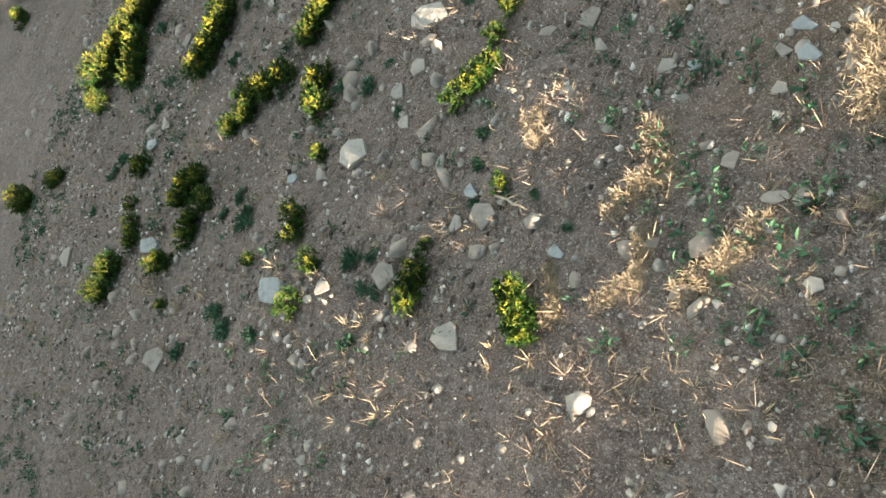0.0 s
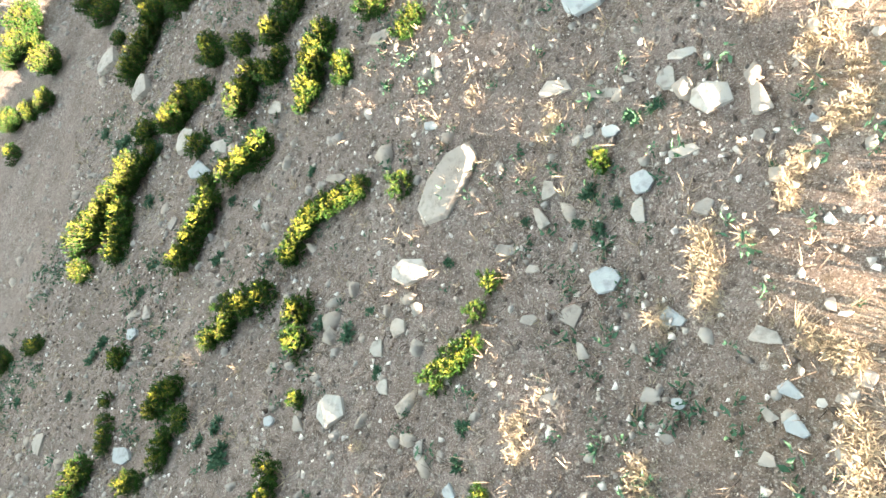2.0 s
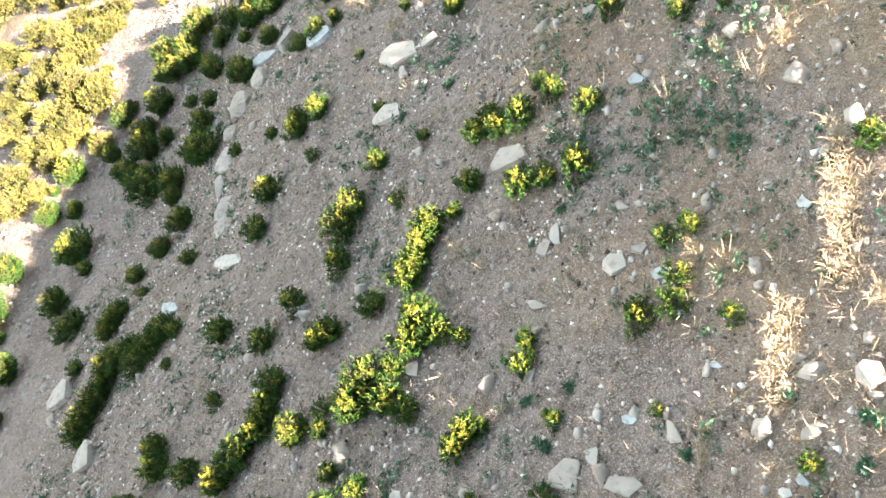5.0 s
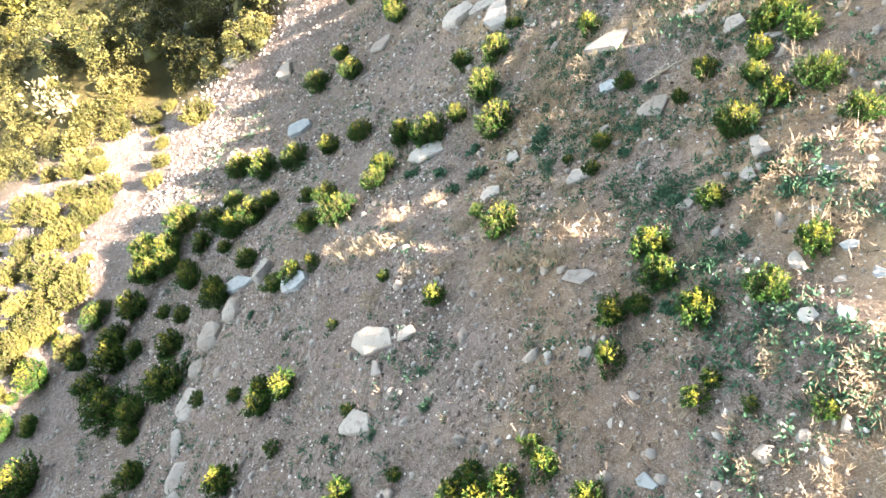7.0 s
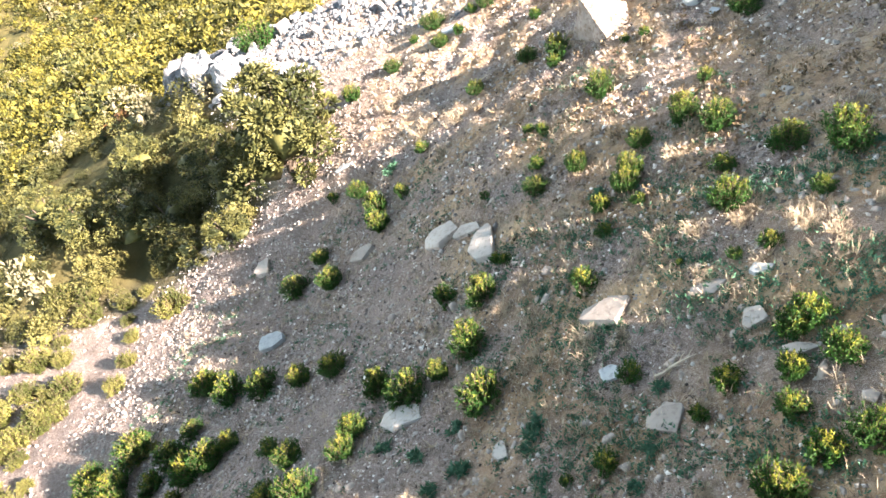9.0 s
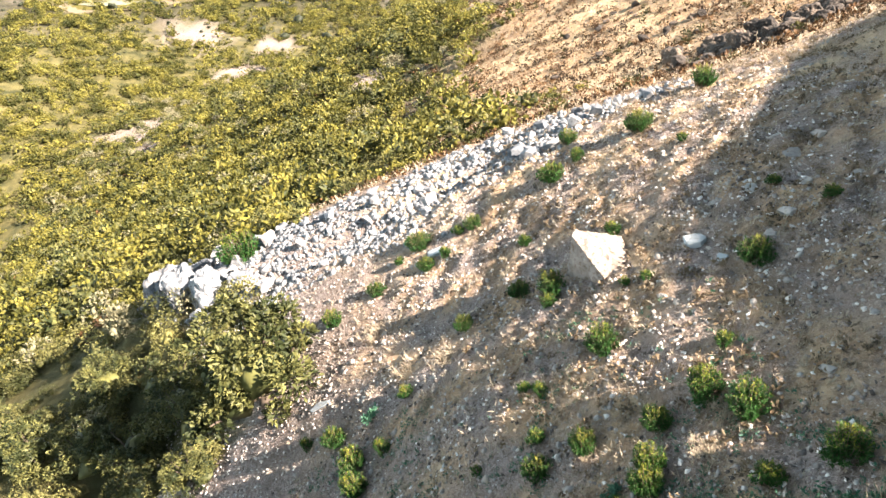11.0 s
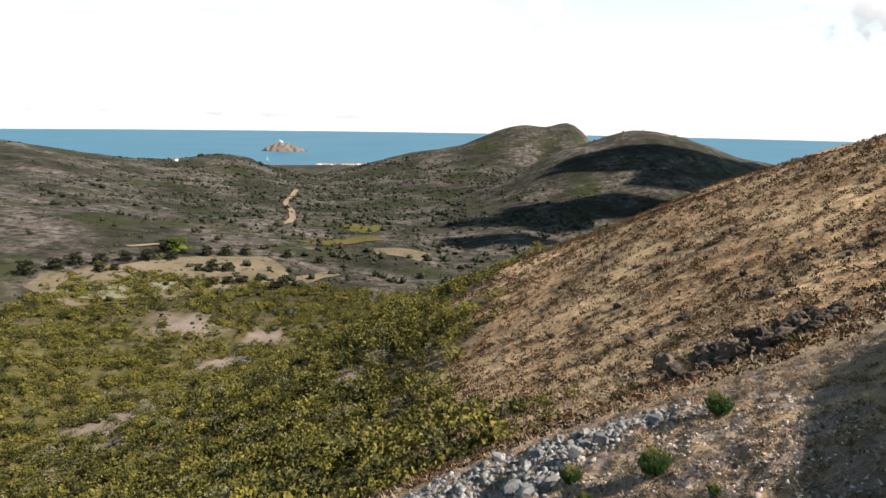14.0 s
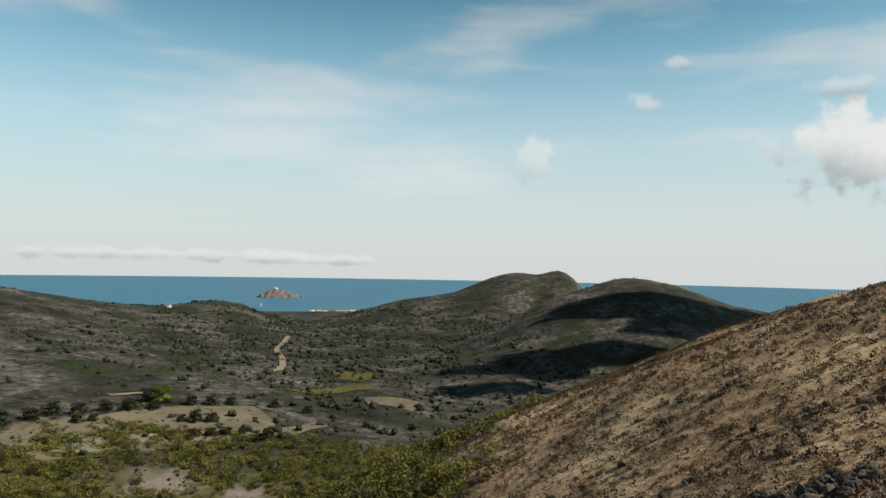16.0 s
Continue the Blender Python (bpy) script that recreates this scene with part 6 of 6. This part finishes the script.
OCHRE = field_material("ochre_stubble", (0.12, 0.1, 0.068), (0.18, 0.148, 0.104), (0.045, 0.048, 0.024))
SAGE = field_material("pale_green_field", (0.15, 0.15, 0.105), (0.19, 0.185, 0.13), (0.1, 0.095, 0.05))
MEADOW = field_material("green_meadow", (0.07, 0.068, 0.018), (0.11, 0.09, 0.03), (0.035, 0.04, 0.012))
ROAD = field_material("dirt_track", (0.2, 0.16, 0.11), (0.24, 0.19, 0.13), (0.14, 0.11, 0.075))
draped("field_1", [(-158, 292), (-160, 316), (-138, 336), (-115, 370), (-80, 382), (-66, 362), (-60, 342), (-88, 312), (-112, 286), (-135, 278)], OCHRE, "ochre stubble field on the valley floor", "field")
draped("field_2", [(-146, 288), (-138, 305), (-105, 317), (-104, 308), (-113, 294), (-126, 285)], SAGE, "pale green fallow field on the valley floor", "field", 0.6)
draped("field_3", [(-115, 318), (-104, 349), (-82, 356), (-101, 320)], OCHRE, "ochre stubble field on the valley floor", "field", 0.5)
draped("field_4", [(-72, 330), (-45, 365), (-37, 365), (-58, 319)], OCHRE, "ochre stubble field on the valley floor", "field")
draped("field_5", [(-28, 439), (10, 429), (3, 405), (-23, 416)], OCHRE, "ochre stubble field on the valley floor", "field")
draped("field_6", [(-60, 558), (-22, 524), (-33, 495), (-57, 517)], MEADOW, "green meadow on the valley floor", "meadow", 0.5)
draped("field_7", [(-77, 445), (-32, 481), (-20, 470), (-55, 436)], MEADOW, "green meadow on the valley floor", "meadow", 0.5)
draped("field_8", [(-140, 282), (-120, 283), (-96, 302), (-84, 318), (-98, 318), (-112, 292)], MEADOW, "rough green meadow on the valley floor", "meadow", 0.3)


def track(name, points, wide, label):
    """A winding dirt track laid over the ground."""
    left, right = [], []
    for k, (x, y) in enumerate(points):
        x1, y1 = points[min(k + 1, len(points) - 1)]
        x0, y0 = points[max(k - 1, 0)]
        n = math.hypot(x1 - x0, y1 - y0)
        sx, sy = -(y1 - y0) / n * wide / 2, (x1 - x0) / n * wide / 2
        left.append((x + sx, y + sy))
        right.append((x - sx, y - sy))
    return draped(name, left + right[::-1], ROAD, label, "track", 0.9, 3)


track("road", [(-141, 808), (-133, 735), (-129, 681), (-112, 625), (-105, 586), (-97, 548), (-95, 524), (-99, 508)], 5, "pale winding dirt track in the valley")
track("road_2", [(-150, 372), (-140, 384), (-128, 392)], 3, "pale dirt track beside the fields")

# single trees and hedges by the fields
pine = settle(build_tree("pine_tree", 940, "broad bright green umbrella pine by the fields", PINE_LEAF, 1.0, 22, 90, 0.07), stand(-123, 371, (15, 15, 9.5), 0.4, 1.0, 0.2))
shaded = settle(build_tree("tree", 941, "round dark tree standing by the fields", FAR_LEAF, 1.0, 20, 70, 0.08), stand(-129, 369, (11, 11, 7.5), 1.4, 1.0, 0.2))
rng = np.random.RandomState(97)
for x, y, s in [(-98, 345, 9), (-92, 347, 8), (-104, 342, 6), (-60, 325, 8), (-64, 323, 6), (-86, 326, 7), (-92, 322, 6), (-80, 330, 7), (-74, 334, 5), (-100, 316, 5), (-108, 312, 4), (-141, 322, 6),
                (-136, 326, 5), (-126, 312, 4), (-147, 334, 9), (-155, 330, 9), (-139, 344, 8), (-131, 350, 8), (-122, 356, 7), (-110, 374, 8), (-101, 380, 8), (-92, 384, 7), (-160, 320, 9), (-166, 308, 9), (-70, 388, 7), (-52, 384, 7)]:
    copy_to(shaded, stand(x, y, (s, s, s * rng.uniform(0.55, 0.75)), rng.uniform(0, 6), 1.0, 0.2))

x, y = random_field(r, 2600, -165, -10, 270, 450, lambda x, y: in_fields(x, y) * smooth(0.25, 0.9, waves(x, y, 22, 84) + 0.4 * waves(x, y, 8, 85)) * 0.9)
s = r.uniform(0.7, 3.0, len(x))
tagged(scatter("field_scrub", [lump_shape(900 + k, 2, 0.45) for k in range(6)], on_ground(x, y, 0.2), np.stack([s * 1.3, s, s * 0.6], -1), spins(r, len(x), 0.1), DULL_LEAF), "low scrub and weeds spreading over the fields", "scrub", kind="stuff")

# ---- the coast ----
LIME = Look("limewashed_wall").colour((0.75, 0.73, 0.7)).mat
TILE = Look("clay_roof_tile").colour((0.38, 0.2, 0.13)).mat


def box(x0, x1, y0, y1, z0, z1):
    v = np.array([(x, y, z) for z in (z0, z1) for y in (y0, y1) for x in (x0, x1)])
    q = [(0, 2, 3, 1), (4, 5, 7, 6), (0, 1, 5, 4), (2, 6, 7, 3), (0, 4, 6, 2), (1, 3, 7, 5)]
    return v, np.array([t for a, b, c, d in q for t in ((a, b, c), (a, c, d))])


def build_house(label):
    thing = new("house")
    part("wall", tri_mesh("wall", *box(-0.5, 0.5, -0.35, 0.35, -0.3, 0.5), LIME), thing)
    v = np.array([(-0.54, -0.4, 0.5), (0.54, -0.4, 0.5), (0.54, 0.4, 0.5), (-0.54, 0.4, 0.5), (-0.54, 0, 0.72), (0.54, 0, 0.72)])
    part("roof", tri_mesh("roof", v, np.array([(0, 1, 5), (0, 5, 4), (2, 3, 4), (2, 4, 5), (1, 2, 5), (3, 0, 4), (0, 2, 1), (0, 3, 2)]), TILE), thing)
    for k in (-0.28, 0.05, 0.3):
        part("window", tri_mesh("window", *box(k - 0.05, k + 0.05, -0.362, -0.34, 0.1, 0.3), DARK_STONE), thing)
    return tagged(thing, label, "house", group="houses by the shore")


first = None
for k in range(15):
    hx, hy = polar(-8.4 + 0.3 * k + rng.uniform(-0.08, 0.08), rng.uniform(1440, 1478))
    m = Matrix.Translation((hx, hy, max(float(height(np.array(hx), np.array(hy))), SEA) + 0.8)) @ Matrix.Rotation(rng.uniform(-0.5, 0.5), 4, "Z") @ Matrix.Diagonal((rng.uniform(6, 11), 6, 4.5, 1))
    first = copy_to(first, m) and first if first else settle(build_house("small white house with a tiled roof by the shore"), m)
hx, hy = polar(-19.7, 948)
copy_to(first, Matrix.Translation((hx, hy, float(height(np.array(hx), np.array(hy))) + 1.5)) @ Matrix.Diagonal((6, 5, 4.5, 1)))

# the island with its lighthouse
ix, iy = polar(-11.2, 2060)
gx2, gy2 = np.meshgrid(np.linspace(-75, 75, 61), np.linspace(-45, 45, 31))
away = np.sqrt((gx2 / 62) ** 2 + (gy2 / 34) ** 2) + 0.10 * waves(gx2, gy2, 22, 51)
top = 30 * np.sign(1 - away) * np.minimum(np.abs(1 - away), 1) ** 0.6 * (0.7 + 0.3 * smooth(30, -30, gx2)) + 1.4 * waves(gx2, gy2, 12, 52) * (away < 1)
co = np.stack([gx2, gy2, np.maximum(top, -3)], -1).reshape(-1, 3)
i = (np.arange(30)[:, None] * 61 + np.arange(60)[None]).reshape(-1)
tris = np.concatenate([np.stack([i, i + 1, i + 62], -1), np.stack([i, i + 62, i + 61], -1)])
ISLE = stone_material("island_rock", (0.1, 0.09, 0.082), (0.17, 0.15, 0.135), (0.05, 0.046, 0.036))
island = new("island", tri_mesh("island", co, tris, ISLE))
island.location = (ix, iy, SEA)
tagged(island, "rocky brown island lying in the sea", "island")
house = new("lighthouse")
house.location = (ix - 14, iy, SEA + 26)
house.scale = (0.6, 0.6, 0.6)
part("tower", tri_mesh("tower", *tube([(0, 0, 0), (0, 0, 9), (0, 0, 13)], [2.6, 2.2, 2.0], 12), LIME), house)
part("lantern", tri_mesh("lantern", *tube([(0, 0, 13), (0, 0, 15), (0, 0, 16.5)], [1.5, 1.5, 0.1], 12), DARK_STONE), house)
part("keeper_house", tri_mesh("keeper_house", *box(2, 14, -4, 4, -2, 5), LIME), house)
tagged(house, "white lighthouse on top of the rocky island", "lighthouse")

# a sailing boat off the shore
bx, by = polar(-12.6, 1640)
boat = new("sailing_boat")
boat.location = (bx, by, SEA)
part("hull", hull([(-4, 0, 1.2), (4.5, 0, 1.3), (-3.6, -1.3, 1.1), (-3.6, 1.3, 1.1), (0, -1.6, 1.1), (0, 1.6, 1.1), (-3, 0, -0.5), (3, 0, -0.5)], LIME, "hull"), boat)
part("mast", tri_mesh("mast", *tube([(0.5, 0, 0), (0.5, 0, 11)], [0.12, 0.08], 6), BARK), boat)
part("sail", tri_mesh("sail", np.array([(0.4, 0, 1.8), (-3.6, 0.5, 1.9), (0.4, 0, 10.5), (0.4, 0.06, 1.8), (-3.6, 0.56, 1.9), (0.4, 0.06, 10.5)]), np.array([(0, 1, 2), (3, 5, 4)]), LIME), boat)
tagged(boat, "small white sailing boat on the sea", "boat")

# ---- clouds out of view, added so that their shadow lies on the hill ----
CLOUD_WHITE = Look("cloud_vapour", 1.0, 0.0).colour((0.9, 0.9, 0.9)).mat
b, e = radians(SUN_BEARING), radians(SUN_ELEVATION)
sunward = np.array([math.sin(b) * math.cos(e), math.cos(b) * math.cos(e), math.sin(e)])
rng = np.random.RandomState(99)
for k, lumps in enumerate([[(190, 672, -31, 40), (225, 665, -27, 48), (268, 668, -32, 48), (310, 675, -38, 48), (355, 700, -43, 50), (235, 610, -43, 40), (290, 625, -45, 40)],
                           [(60, 550, -72, 26), (88, 560, -70, 34), (118, 560, -64, 36), (150, 548, -60, 34), (105, 520, -70, 26), (40, 482, -77, 20), (75, 476, -74, 20), (175, 545, -58, 26)]]):
    pieces = []
    for x, y, z, reach in lumps:
        for _ in range(7):
            v, t = rough_stone(rng, 0.6)
            v = v / np.abs(v).max() * reach * rng.uniform(0.6, 0.95)
            pieces.append((v + np.array([x, y, z]) + sunward * 620 + rng.uniform(-0.5, 0.5, 3) * reach * (1, 1, 0.5), t))
    cloud = new("cumulus_cloud", tri_mesh("cumulus_cloud", *join(pieces), CLOUD_WHITE))
    tagged(cloud, "small white cumulus cloud out of view that shades the hill", "cloud", kind="structure")
